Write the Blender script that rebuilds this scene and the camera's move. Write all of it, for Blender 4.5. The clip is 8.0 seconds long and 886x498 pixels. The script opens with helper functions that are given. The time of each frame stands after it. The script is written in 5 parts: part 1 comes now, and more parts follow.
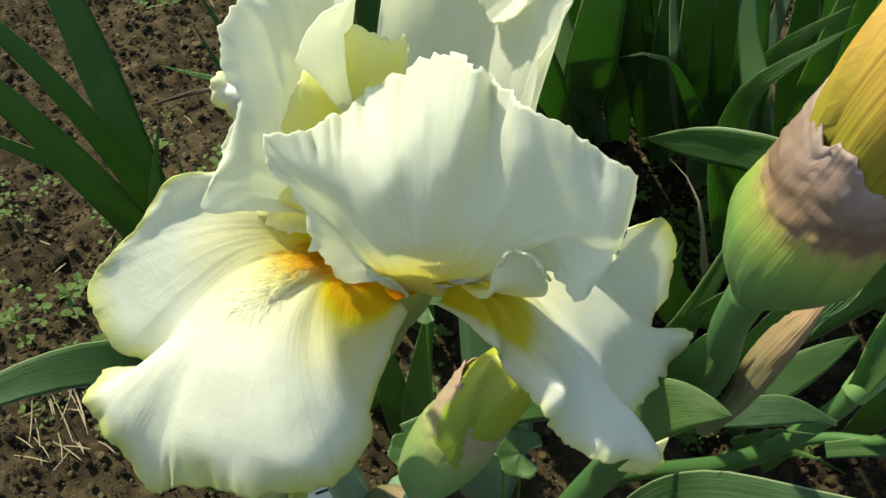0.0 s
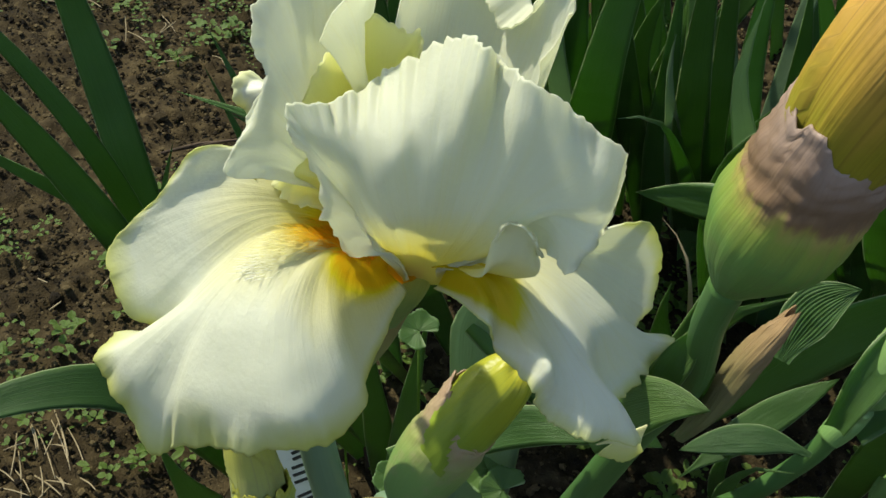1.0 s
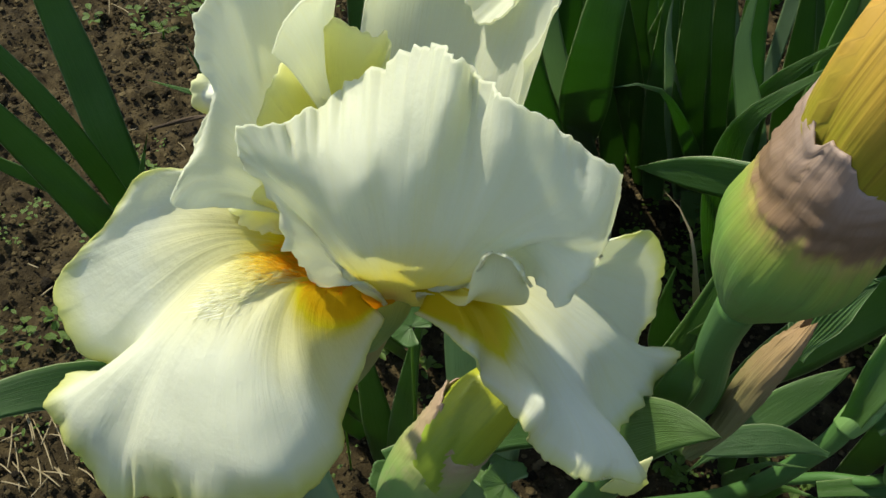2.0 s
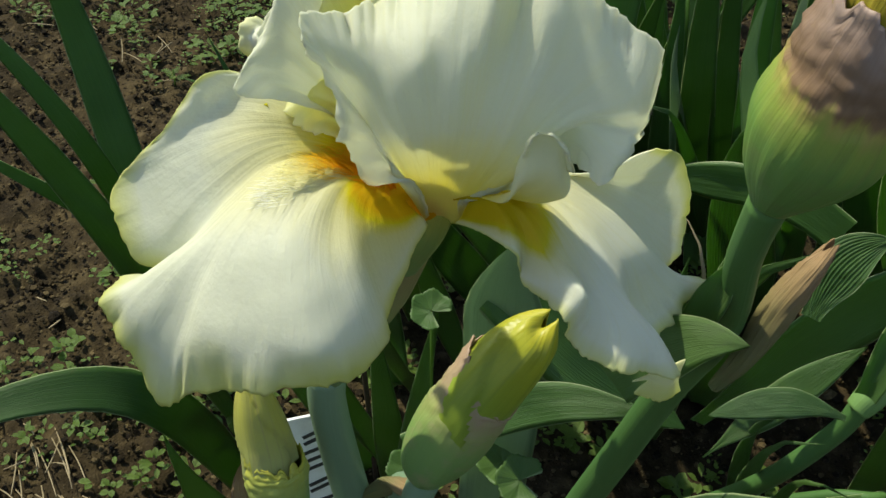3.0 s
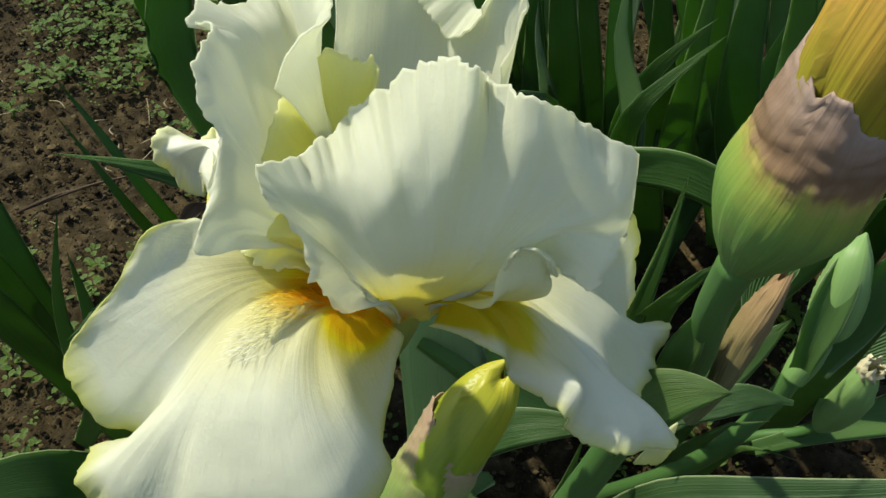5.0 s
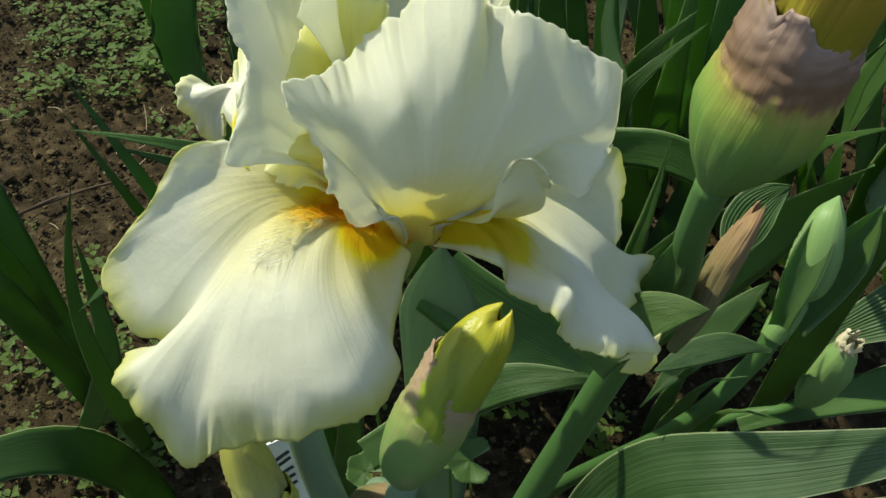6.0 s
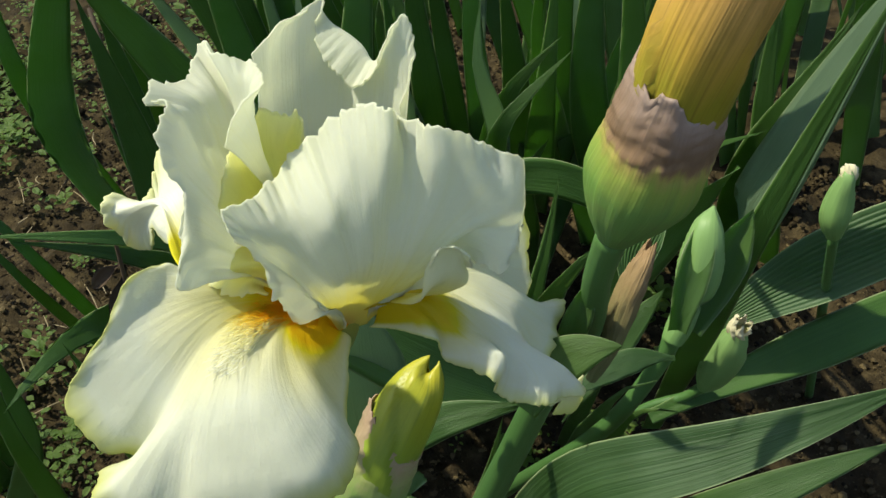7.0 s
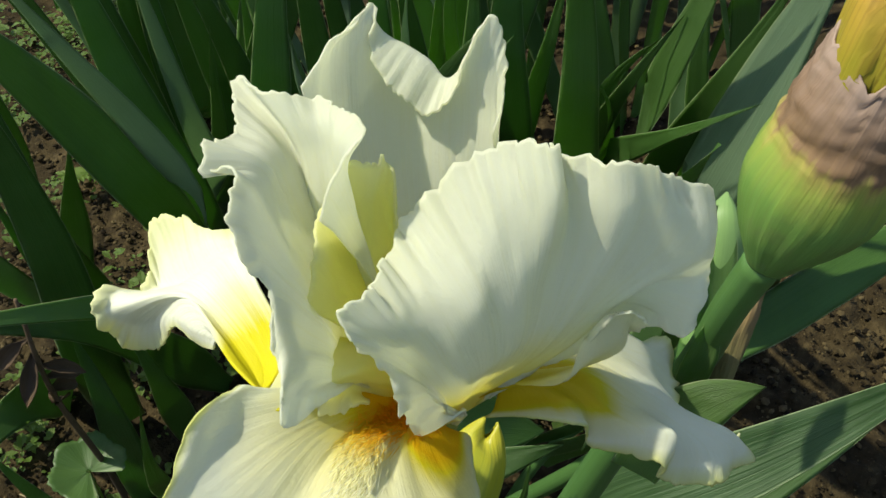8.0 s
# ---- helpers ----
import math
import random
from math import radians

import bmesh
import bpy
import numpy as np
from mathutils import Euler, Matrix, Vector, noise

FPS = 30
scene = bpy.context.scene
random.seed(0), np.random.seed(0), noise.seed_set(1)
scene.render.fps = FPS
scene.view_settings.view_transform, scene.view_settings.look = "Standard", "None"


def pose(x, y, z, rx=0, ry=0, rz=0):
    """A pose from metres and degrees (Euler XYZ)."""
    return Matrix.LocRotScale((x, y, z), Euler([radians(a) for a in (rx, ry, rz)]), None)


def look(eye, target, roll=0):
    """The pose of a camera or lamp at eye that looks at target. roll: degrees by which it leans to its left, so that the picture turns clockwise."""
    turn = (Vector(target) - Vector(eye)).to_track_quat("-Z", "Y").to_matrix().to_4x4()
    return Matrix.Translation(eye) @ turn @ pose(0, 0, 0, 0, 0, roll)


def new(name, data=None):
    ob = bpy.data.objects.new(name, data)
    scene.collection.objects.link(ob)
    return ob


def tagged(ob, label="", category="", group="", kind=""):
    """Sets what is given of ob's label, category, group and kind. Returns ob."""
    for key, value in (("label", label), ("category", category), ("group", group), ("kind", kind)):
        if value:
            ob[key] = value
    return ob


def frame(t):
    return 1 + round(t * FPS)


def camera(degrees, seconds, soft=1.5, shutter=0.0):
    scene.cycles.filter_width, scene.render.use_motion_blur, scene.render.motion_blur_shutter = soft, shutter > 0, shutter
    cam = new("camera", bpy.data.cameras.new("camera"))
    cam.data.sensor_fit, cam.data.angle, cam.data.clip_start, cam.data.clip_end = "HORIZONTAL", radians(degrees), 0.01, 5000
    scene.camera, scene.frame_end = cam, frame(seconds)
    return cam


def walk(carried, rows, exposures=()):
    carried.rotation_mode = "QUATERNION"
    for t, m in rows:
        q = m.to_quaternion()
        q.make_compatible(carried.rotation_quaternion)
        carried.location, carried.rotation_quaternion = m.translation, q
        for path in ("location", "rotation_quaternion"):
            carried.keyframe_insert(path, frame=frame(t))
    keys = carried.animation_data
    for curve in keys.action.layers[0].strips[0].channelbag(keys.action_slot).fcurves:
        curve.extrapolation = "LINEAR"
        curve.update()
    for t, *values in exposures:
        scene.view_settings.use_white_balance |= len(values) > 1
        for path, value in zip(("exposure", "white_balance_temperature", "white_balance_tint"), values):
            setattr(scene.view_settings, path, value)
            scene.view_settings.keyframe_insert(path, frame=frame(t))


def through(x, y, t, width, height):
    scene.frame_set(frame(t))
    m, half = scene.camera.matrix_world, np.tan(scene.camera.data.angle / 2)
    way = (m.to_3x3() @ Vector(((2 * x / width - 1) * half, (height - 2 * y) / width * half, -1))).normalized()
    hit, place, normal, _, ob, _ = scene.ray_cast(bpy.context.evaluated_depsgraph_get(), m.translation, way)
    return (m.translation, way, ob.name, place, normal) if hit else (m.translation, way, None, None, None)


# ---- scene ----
cam = camera(46.1, 8.0)
PATH = [
    (0, (0.0117, -0.1586, 0.7700), (-0.0148, 0.5058, 0.0231), -0.88),
    (0.3, (0.0053, -0.1695, 0.7706), (-0.0319, 0.5247, 0.0518), -0.64),
    (0.5, (0.0103, -0.1752, 0.7721), (-0.0256, 0.5332, 0.0671), -0.02),
    (0.7, (0.0117, -0.1799, 0.7724), (-0.0133, 0.5352, 0.0739), 1.74),
    (1, (0.0110, -0.1865, 0.7651), (-0.0105, 0.5359, 0.0739), 2.74),
    (1.2, (0.0113, -0.1824, 0.7612), (-0.0003, 0.5407, 0.0706), 3.45),
    (1.5, (0.0153, -0.1708, 0.7582), (0.0059, 0.5489, 0.0641), 2.98),
    (1.7, (0.0179, -0.1543, 0.7627), (-0.0059, 0.5280, 0.0320), 0.29),
    (2.8, (0.0025, -0.1892, 0.7396), (-0.0160, 0.5532, 0.0699), 2.54),
    (3, (0.0063, -0.1937, 0.7387), (-0.0149, 0.5502, 0.0707), 1.48),
    (3.2, (0.0096, -0.1847, 0.7440), (-0.0006, 0.5590, 0.0755), 1.14),
    (3.5, (0.0119, -0.1674, 0.7454), (0.0144, 0.5720, 0.0721), 0.97),
    (3.7, (0.0112, -0.1592, 0.7421), (0.0196, 0.5774, 0.0658), 0.68),
    (4, (0.0065, -0.1496, 0.7469), (0.0193, 0.5712, 0.0539), 0.80),
    (4.2, (0.0038, -0.1412, 0.7471), (0.0196, 0.5593, 0.0337), 0.28),
    (4.5, (-0.0097, -0.1398, 0.7429), (0.0117, 0.5419, 0.0116), -0.26),
    (4.8, (-0.0159, -0.1535, 0.7583), (0.0620, 0.5677, 0.0699), -1.21),
    (5, (-0.0169, -0.1642, 0.7599), (0.0908, 0.5421, 0.0601), -1.06),
    (5.2, (-0.0168, -0.1756, 0.7580), (0.1066, 0.5263, 0.0565), -0.71),
    (6.3, (-0.0279, -0.1976, 0.7602), (0.0899, 0.5256, 0.0797), -0.81),
    (6.5, (-0.0231, -0.1929, 0.7747), (0.1147, 0.5134, 0.0803), -4.27),
    (6.7, (-0.0266, -0.1940, 0.7788), (0.1524, 0.5138, 0.0955), -3.99),
    (7, (-0.0373, -0.1996, 0.7894), (0.1901, 0.4972, 0.1091), -2.80),
    (7.3, (-0.0550, -0.1891, 0.7946), (0.2060, 0.5028, 0.1214), -0.92),
    (7.5, (-0.0691, -0.1701, 0.7854), (0.1887, 0.5228, 0.1121), -1.96),
    (7.7, (-0.0854, -0.1479, 0.7772), (0.2105, 0.5268, 0.1010), -0.33),
    (8, (-0.0716, -0.1198, 0.7611), (0.2884, 0.5034, 0.0668), -1.95),
]
# the camera brightens and darkens its picture a little on the way: seconds, stops
EXPOSURES = [(0.0, 0.58), (0.5, 0.38), (1.0, 0.28), (1.5, 0.32), (3.0, 0.22), (3.5, 0.31), (4.5, 0.23), (5.0, 0.16), (6.5, 0.20), (7.5, 0.32), (8.0, 0.22)]
walk(cam, [(t, look(eye, target, roll)) for t, eye, target, roll in PATH], EXPOSURES)

# ---- world, sun, exposure ----
SUN_ELEVATION, SUN_AZIMUTH = 57.0, 58.0  # degrees; azimuth turns from +y (away) towards -x (left)


def toward_sun():
    e, a = radians(SUN_ELEVATION), radians(SUN_AZIMUTH)
    return Vector((-math.sin(a) * math.cos(e), math.cos(a) * math.cos(e), math.sin(e)))


world = bpy.data.worlds.new("daylight")
scene.world = world
world.use_nodes = True
sky = world.node_tree.nodes.new("ShaderNodeTexSky")
sky.sky_type = "NISHITA"
sky.sun_disc = False
sky.sun_elevation = radians(SUN_ELEVATION)
sky.sun_rotation = radians(-SUN_AZIMUTH)
back = world.node_tree.nodes["Background"]
back.inputs["Strength"].default_value = 0.15
world.node_tree.links.new(sky.outputs["Color"], back.inputs["Color"])
lamp = bpy.data.lights.new("sun", "SUN")
lamp.energy, lamp.angle, lamp.color = 4.6, radians(1.0), (1.0, 0.96, 0.775)
sun = new("sun", lamp)
sun.matrix_world = look(toward_sun() * 5, (0, 0, 0))


# ---- materials ----
def material(name):
    m = bpy.data.materials.new(name)
    m.use_nodes = True
    nt = m.node_tree
    nt.nodes.clear()
    out = nt.nodes.new("ShaderNodeOutputMaterial")
    return m, nt, out


def node(nt, kind, **values):
    n = nt.nodes.new(kind)
    for key, value in values.items():
        if key in n.inputs:
            n.inputs[key].default_value = value
    return n


def math_node(nt, op, a, b=None, c=None, clamp=False):
    n = nt.nodes.new("ShaderNodeMath")
    n.operation, n.use_clamp = op, clamp
    for i, v in enumerate((a, b, c)):
        if v is None:
            continue
        if isinstance(v, (int, float)):
            n.inputs[i].default_value = v
        else:
            nt.links.new(v, n.inputs[i])
    return n.outputs[0]


def ramp_node(nt, fac, stops, smooth=False):
    n = nt.nodes.new("ShaderNodeValToRGB")
    if smooth:
        n.color_ramp.interpolation = "EASE"
    e = n.color_ramp.elements
    e.remove(e[1])
    e[0].position, e[0].color = stops[0][0], (*stops[0][1], 1.0)
    for pos, col in stops[1:]:
        e.new(pos).color = (*col, 1.0)
    nt.links.new(fac, n.inputs[0])
    return n.outputs[0]


def mix_color(nt, fac, a, b):
    n = nt.nodes.new("ShaderNodeMix")
    n.data_type = "RGBA"
    for key, v in (("Factor", fac), ("A", a), ("B", b)):
        sock = next(s for s in n.inputs if s.name == key and s.type == ("VALUE" if key == "Factor" else "RGBA"))
        if isinstance(v, (int, float)):
            sock.default_value = v
        elif isinstance(v, tuple):
            sock.default_value = (*v, 1.0)
        else:
            nt.links.new(v, sock)
    return next(s for s in n.outputs if s.type == "RGBA")


def times_color(nt, fac, a, by):
    """A colour multiplied, by a share fac, with another."""
    mix = nt.nodes.new("ShaderNodeMix")
    mix.data_type, mix.blend_type = "RGBA", "MULTIPLY"
    socks = [k for k in mix.inputs if k.type == "RGBA"]
    amount = next(k for k in mix.inputs if k.name == "Factor" and k.type == "VALUE")
    if isinstance(fac, float):
        amount.default_value = fac
    else:
        nt.links.new(fac, amount)
    nt.links.new(a, socks[0])
    socks[1].default_value = (*by, 1.0)
    return next(k for k in mix.outputs if k.type == "RGBA")


def noise_at(nt, vec, scale, detail=3.0, rough=0.5):
    n = node(nt, "ShaderNodeTexNoise", Scale=scale, Detail=detail, Roughness=rough)
    nt.links.new(vec, n.inputs["Vector"])
    return n.outputs["Fac"]


def uv_axes(nt):
    uv = nt.nodes.new("ShaderNodeUVMap")
    uv.uv_map = "surface"
    sep = nt.nodes.new("ShaderNodeSeparateXYZ")
    nt.links.new(uv.outputs[0], sep.inputs[0])
    return sep.outputs[0], sep.outputs[1]


def scaled_uv(nt, u, v, su, sv):
    c = nt.nodes.new("ShaderNodeCombineXYZ")
    nt.links.new(math_node(nt, "MULTIPLY", u, su), c.inputs[0])
    nt.links.new(math_node(nt, "MULTIPLY", v, sv), c.inputs[1])
    return c.outputs[0]


def thin_tissue(nt, out, color, through_color, through, bump, strength, distance, rough=0.55, gloss=0.25):
    """Petal or leaf tissue: a coat over diffuse tissue that also lets light through."""
    p = node(nt, "ShaderNodeBsdfPrincipled", Roughness=rough)
    p.inputs["Specular IOR Level"].default_value = gloss
    t = nt.nodes.new("ShaderNodeBsdfTranslucent")
    mix = nt.nodes.new("ShaderNodeMixShader")
    mix.inputs[0].default_value = through
    for value, sock in ((color, p.inputs["Base Color"]), (through_color, t.inputs["Color"])):
        if isinstance(value, tuple):
            sock.default_value = (*value, 1.0)
        else:
            nt.links.new(value, sock)
    b = node(nt, "ShaderNodeBump", Strength=strength, Distance=distance)
    nt.links.new(bump, b.inputs["Height"])
    nt.links.new(b.outputs[0], p.inputs["Normal"])
    nt.links.new(b.outputs[0], t.inputs["Normal"])
    nt.links.new(p.outputs[0], mix.inputs[1])
    nt.links.new(t.outputs[0], mix.inputs[2])
    nt.links.new(mix.outputs[0], out.inputs["Surface"])


def petal_material(name, haft, reach, body, margin, margin_width, through=0.42, skew=0.0, streak=0.0, hold=0.55, fade=1.5, core=None, skew_from=0.20):
    """core: colour at the very base; haft: colour near it, up to reach of the length; margin: colour of the rim."""
    m, nt, out = material(name)
    u, v = uv_axes(nt)
    obj = nt.nodes.new("ShaderNodeTexCoord").outputs["Object"]
    wob = noise_at(nt, scaled_uv(nt, u, v, 34.0, 2.0), 1.0, 3.0)
    blotch = noise_at(nt, obj, 55.0, 3.0)
    vv = math_node(nt, "ADD", v, math_node(nt, "MULTIPLY", math_node(nt, "SUBTRACT", wob, 0.5), 0.09))
    side = math_node(nt, "MULTIPLY", math_node(nt, "SUBTRACT", skew_from, u, clamp=True), skew)
    vv = math_node(nt, "SUBTRACT", vv, side)
    base = ramp_node(nt, vv, [(0.0, core or haft), (reach * hold * 0.45, core or haft), (reach * hold, haft), (reach, tuple(0.55 * b + 0.45 * h for b, h in zip(body, haft))), (reach * fade, body)])
    lines = noise_at(nt, scaled_uv(nt, u, v, 120.0, 1.2), 1.0, 2.0, 0.5)
    base = times_color(nt, math_node(nt, "MULTIPLY", math_node(nt, "SUBTRACT", lines, 0.5), 4.0 * streak, clamp=True), base, (0.95, 0.91, 0.62))
    tint = times_color(nt, math_node(nt, "MULTIPLY", blotch, 0.28), base, (0.93, 0.93, 0.82))
    rim = math_node(nt, "ADD", v, math_node(nt, "MULTIPLY", math_node(nt, "SUBTRACT", blotch, 0.5), margin_width * 1.2))
    fac = math_node(nt, "MULTIPLY", math_node(nt, "SUBTRACT", rim, 1.0 - margin_width), 1.0 / margin_width, clamp=True)
    color = mix_color(nt, math_node(nt, "MULTIPLY", fac, 0.85), tint, margin)
    vein = noise_at(nt, scaled_uv(nt, u, v, 70.0, 1.6), 1.0, 4.0, 0.6)
    grain = noise_at(nt, obj, 900.0, 2.0)
    crinkle = noise_at(nt, obj, 190.0, 3.0, 0.55)
    height = math_node(nt, "ADD", vein, math_node(nt, "ADD", math_node(nt, "MULTIPLY", grain, 0.3), math_node(nt, "MULTIPLY", crinkle, 1.3)))
    thin_tissue(nt, out, color, times_color(nt, 1.0, color, (1.04, 1.05, 0.99)), through, height, 0.24, 0.0010, 0.5, 0.3)
    return m


def leaf_material(name, dark, light, through_color, bloom=0.25, rough=0.42, through=0.42):
    m, nt, out = material(name)
    u, v = uv_axes(nt)
    obj = nt.nodes.new("ShaderNodeTexCoord").outputs["Object"]
    info = nt.nodes.new("ShaderNodeObjectInfo")
    lines = noise_at(nt, scaled_uv(nt, u, v, 46.0, 0.8), 1.0, 3.0, 0.6)
    blotch = noise_at(nt, obj, 22.0, 4.0, 0.6)
    fleck = noise_at(nt, obj, 160.0, 3.0)
    f = math_node(nt, "ADD", math_node(nt, "MULTIPLY", lines, 0.62), math_node(nt, "MULTIPLY", blotch, 0.55))
    f = math_node(nt, "ADD", f, math_node(nt, "MULTIPLY", math_node(nt, "SUBTRACT", info.outputs["Random"], 0.7), 0.45))
    color = ramp_node(nt, f, [(0.25, dark), (0.85, light)])
    waxy = math_node(nt, "MULTIPLY", math_node(nt, "SUBTRACT", blotch, 0.42), 2.4 * bloom, clamp=True)
    color = mix_color(nt, waxy, color, (0.18, 0.28, 0.16))
    spot = math_node(nt, "MULTIPLY", math_node(nt, "SUBTRACT", fleck, 0.68), 5.0, clamp=True)
    color = mix_color(nt, math_node(nt, "MULTIPLY", spot, 0.35), color, (0.16, 0.13, 0.05))
    # light that catches both edges is put into the colour as a pale line
    edge = math_node(nt, "MULTIPLY", math_node(nt, "SUBTRACT", math_node(nt, "ABSOLUTE", math_node(nt, "SUBTRACT", u, 0.5)), 0.472), 60.0, clamp=True)
    color = mix_color(nt, math_node(nt, "MULTIPLY", edge, 0.85), color, (0.40, 0.50, 0.24))
    thin_tissue(nt, out, color, through_color, through, lines, 0.5, 0.0010, rough, 0.38)
    return m


WHITE = (0.81, 0.82, 0.67)
MAT = {
    "standard": petal_material("standard_petal", (0.86, 0.80, 0.26), 0.24, (0.84, 0.85, 0.725), (0.84, 0.845, 0.68), 0.05, 0.60, 0.0, 0.18),
    # yellow-green rim, made wider so its tint also stands for the lobe's shade
    "fall": petal_material("fall_petal", (0.78, 0.68, 0.02), 0.24, WHITE, (0.64, 0.66, 0.15), 0.20, 0.50, 1.5, 0.05, 0.55, 2.1, (0.80, 0.52, 0.004), 0.30),
    "fall_yellow": petal_material("yellow_haft_petal", (0.64, 0.56, 0.010), 0.22, WHITE, (0.68, 0.70, 0.22), 0.12, 0.44, 1.15, 0.25, 0.60, 2.0, (0.66, 0.50, 0.006), 0.52),
    "fall_back": petal_material("back_fall_petal", (0.68, 0.62, 0.010), 0.38, WHITE, (0.72, 0.73, 0.30), 0.16, 0.30, 0.0, 0.25, 0.85, 1.2),
    "style": petal_material("style_arm", (0.90, 0.80, 0.10), 0.46, (0.92, 0.90, 0.48), (0.92, 0.92, 0.66), 0.2, 0.66),
    "style_lip": petal_material("style_lip", (0.88, 0.78, 0.12), 0.40, (0.875, 0.875, 0.66), (0.87, 0.87, 0.66), 0.2, 0.5),
    "style_crest": petal_material("style_crest", (0.90, 0.80, 0.06), 0.36, (0.91, 0.89, 0.42), (0.92, 0.91, 0.58), 0.2, 0.70, 4.0),
    "rim": petal_material("petal_rim", (0.80, 0.80, 0.50), 0.5, (0.74, 0.76, 0.36), (0.70, 0.72, 0.28), 0.3, 0.55),
    "throat": petal_material("flower_throat", (0.86, 0.50, 0.01), 0.6, (0.86, 0.62, 0.02), (0.86, 0.72, 0.06), 0.2, 0.55),
    "leaf": leaf_material("iris_leaf", (0.033, 0.082, 0.013), (0.085, 0.195, 0.030), (0.16, 0.31, 0.05), 0.10, 0.44, 0.32),
    "leaf_gray": leaf_material("waxy_leaf", (0.038, 0.086, 0.025), (0.088, 0.170, 0.048), (0.17, 0.36, 0.05), 0.28, 0.45),
    # lighter green leaf; part of its paleness stands for sun on the blades
    "leaf_light": leaf_material("pale_leaf", (0.050, 0.108, 0.024), (0.108, 0.195, 0.048), (0.23, 0.45, 0.07), 0.15),
    # glaucous leaf, its colour raised further to stand in for direct sunlight
    "leaf_waxy": leaf_material("sunlit_glaucous_leaf", (0.085, 0.150, 0.078), (0.195, 0.275, 0.165), (0.34, 0.48, 0.26), 0.30, 0.5, 0.5),
    "weed": leaf_material("weed_leaf", (0.070, 0.125, 0.018), (0.165, 0.245, 0.045), (0.24, 0.42, 0.05), 0.0, 0.5),
}


def gradient_material(name, stops, through=0.1, rib=40.0, strength=0.4, rough=0.5, mottle=0.10, gloss=0.3, mottle_color=(0.2, 0.15, 0.1), streak=0.0):
    """Tissue whose colour changes along v, with ribs along the length."""
    m, nt, out = material(name)
    u, v = uv_axes(nt)
    obj = nt.nodes.new("ShaderNodeTexCoord").outputs["Object"]
    ribs = noise_at(nt, scaled_uv(nt, u, v, rib, 0.9), 1.0, 3.0, 0.55)
    blotch = noise_at(nt, obj, 110.0, 4.0, 0.6)
    vv = math_node(nt, "ADD", v, math_node(nt, "MULTIPLY", math_node(nt, "SUBTRACT", ribs, 0.5), 0.22))
    color = ramp_node(nt, vv, stops)
    color = mix_color(nt, math_node(nt, "MULTIPLY", math_node(nt, "SUBTRACT", blotch, 0.5), 5.0 * mottle, clamp=True), color, mottle_color)
    if streak:
        lines = noise_at(nt, scaled_uv(nt, u, v, rib * 2.6, 0.7), 1.0, 2.0, 0.5)
        color = mix_color(nt, math_node(nt, "MULTIPLY", math_node(nt, "SUBTRACT", lines, 0.52), 7.0 * streak, clamp=True), color, mottle_color)
    thin_tissue(nt, out, color, color, through, math_node(nt, "ADD", ribs, math_node(nt, "MULTIPLY", blotch, 0.4)), strength, 0.0015, rough, gloss)
    return m


MAT["spathe"] = gradient_material("spathe", [(0.0, (0.10, 0.22, 0.05)), (0.38, (0.15, 0.28, 0.06)), (0.54, (0.26, 0.34, 0.06)), (0.62, (0.40, 0.35, 0.09)), (0.67, (0.27, 0.17, 0.09)), (0.72, (0.20, 0.125, 0.07)), (0.84, (0.27, 0.18, 0.12)), (1.0, (0.37, 0.27, 0.21))], 0.12, 30.0, 0.35, 0.5, 0.2, 0.3, (0.17, 0.12, 0.07), 0.08)
MAT["spathe_old"] = gradient_material("old_spathe", [(0.0, (0.17, 0.27, 0.11)), (0.5, (0.22, 0.28, 0.10)), (1.0, (0.36, 0.27, 0.15))], 0.2, 18.0, 0.4, 0.5, 0.10)
MAT["spathe_green"] = gradient_material("green_spathe", [(0.0, (0.12, 0.24, 0.07)), (0.45, (0.19, 0.31, 0.08)), (0.62, (0.28, 0.32, 0.10)), (0.78, (0.36, 0.28, 0.15)), (1.0, (0.38, 0.26, 0.17))], 0.15, 16.0, 0.5, 0.5, 0.4, 0.3, (0.36, 0.26, 0.17))
MAT["frayed"] = gradient_material("frayed_tip", [(0.0, (0.45, 0.42, 0.22)), (1.0, (0.62, 0.57, 0.38))], 0.1, 20.0, 0.6, 0.7, 0.2, 0.2, (0.4, 0.32, 0.18))
MAT["bud_petal"] = gradient_material("bud_petal", [(0.0, (0.26, 0.23, 0.02)), (0.34, (0.29, 0.25, 0.02)), (0.48, (0.45, 0.29, 0.04)), (0.64, (0.58, 0.33, 0.09)), (0.82, (0.54, 0.28, 0.05)), (1.0, (0.42, 0.2, 0.03))], 0.1, 26.0, 0.5, 0.5, 0.2, 0.3, (0.16, 0.10, 0.015), 0.4)
MAT["bud_green"] = gradient_material("green_bud", [(0.0, (0.16, 0.28, 0.09)), (0.45, (0.22, 0.34, 0.10)), (0.7, (0.36, 0.40, 0.08)), (1.0, (0.50, 0.48, 0.06))], 0.15, 20.0, 0.3, 0.45, 0.12, 0.3, (0.33, 0.22, 0.10))
MAT["bud_yellow"] = gradient_material("yellow_bud", [(0.0, (0.20, 0.30, 0.05)), (0.5, (0.24, 0.32, 0.03)), (0.75, (0.36, 0.37, 0.025)), (1.0, (0.50, 0.45, 0.03))], 0.15, 14.0, 0.4, 0.4, 0.22, 0.35, (0.20, 0.27, 0.03), 0.35)
MAT["bud_pale"] = gradient_material("pale_bud", [(0.0, (0.46, 0.44, 0.07)), (0.45, (0.44, 0.44, 0.09)), (1.0, (0.36, 0.40, 0.15))], 0.2, 16.0, 0.4, 0.5, 0.25, 0.3, (0.30, 0.26, 0.12), 0.3)
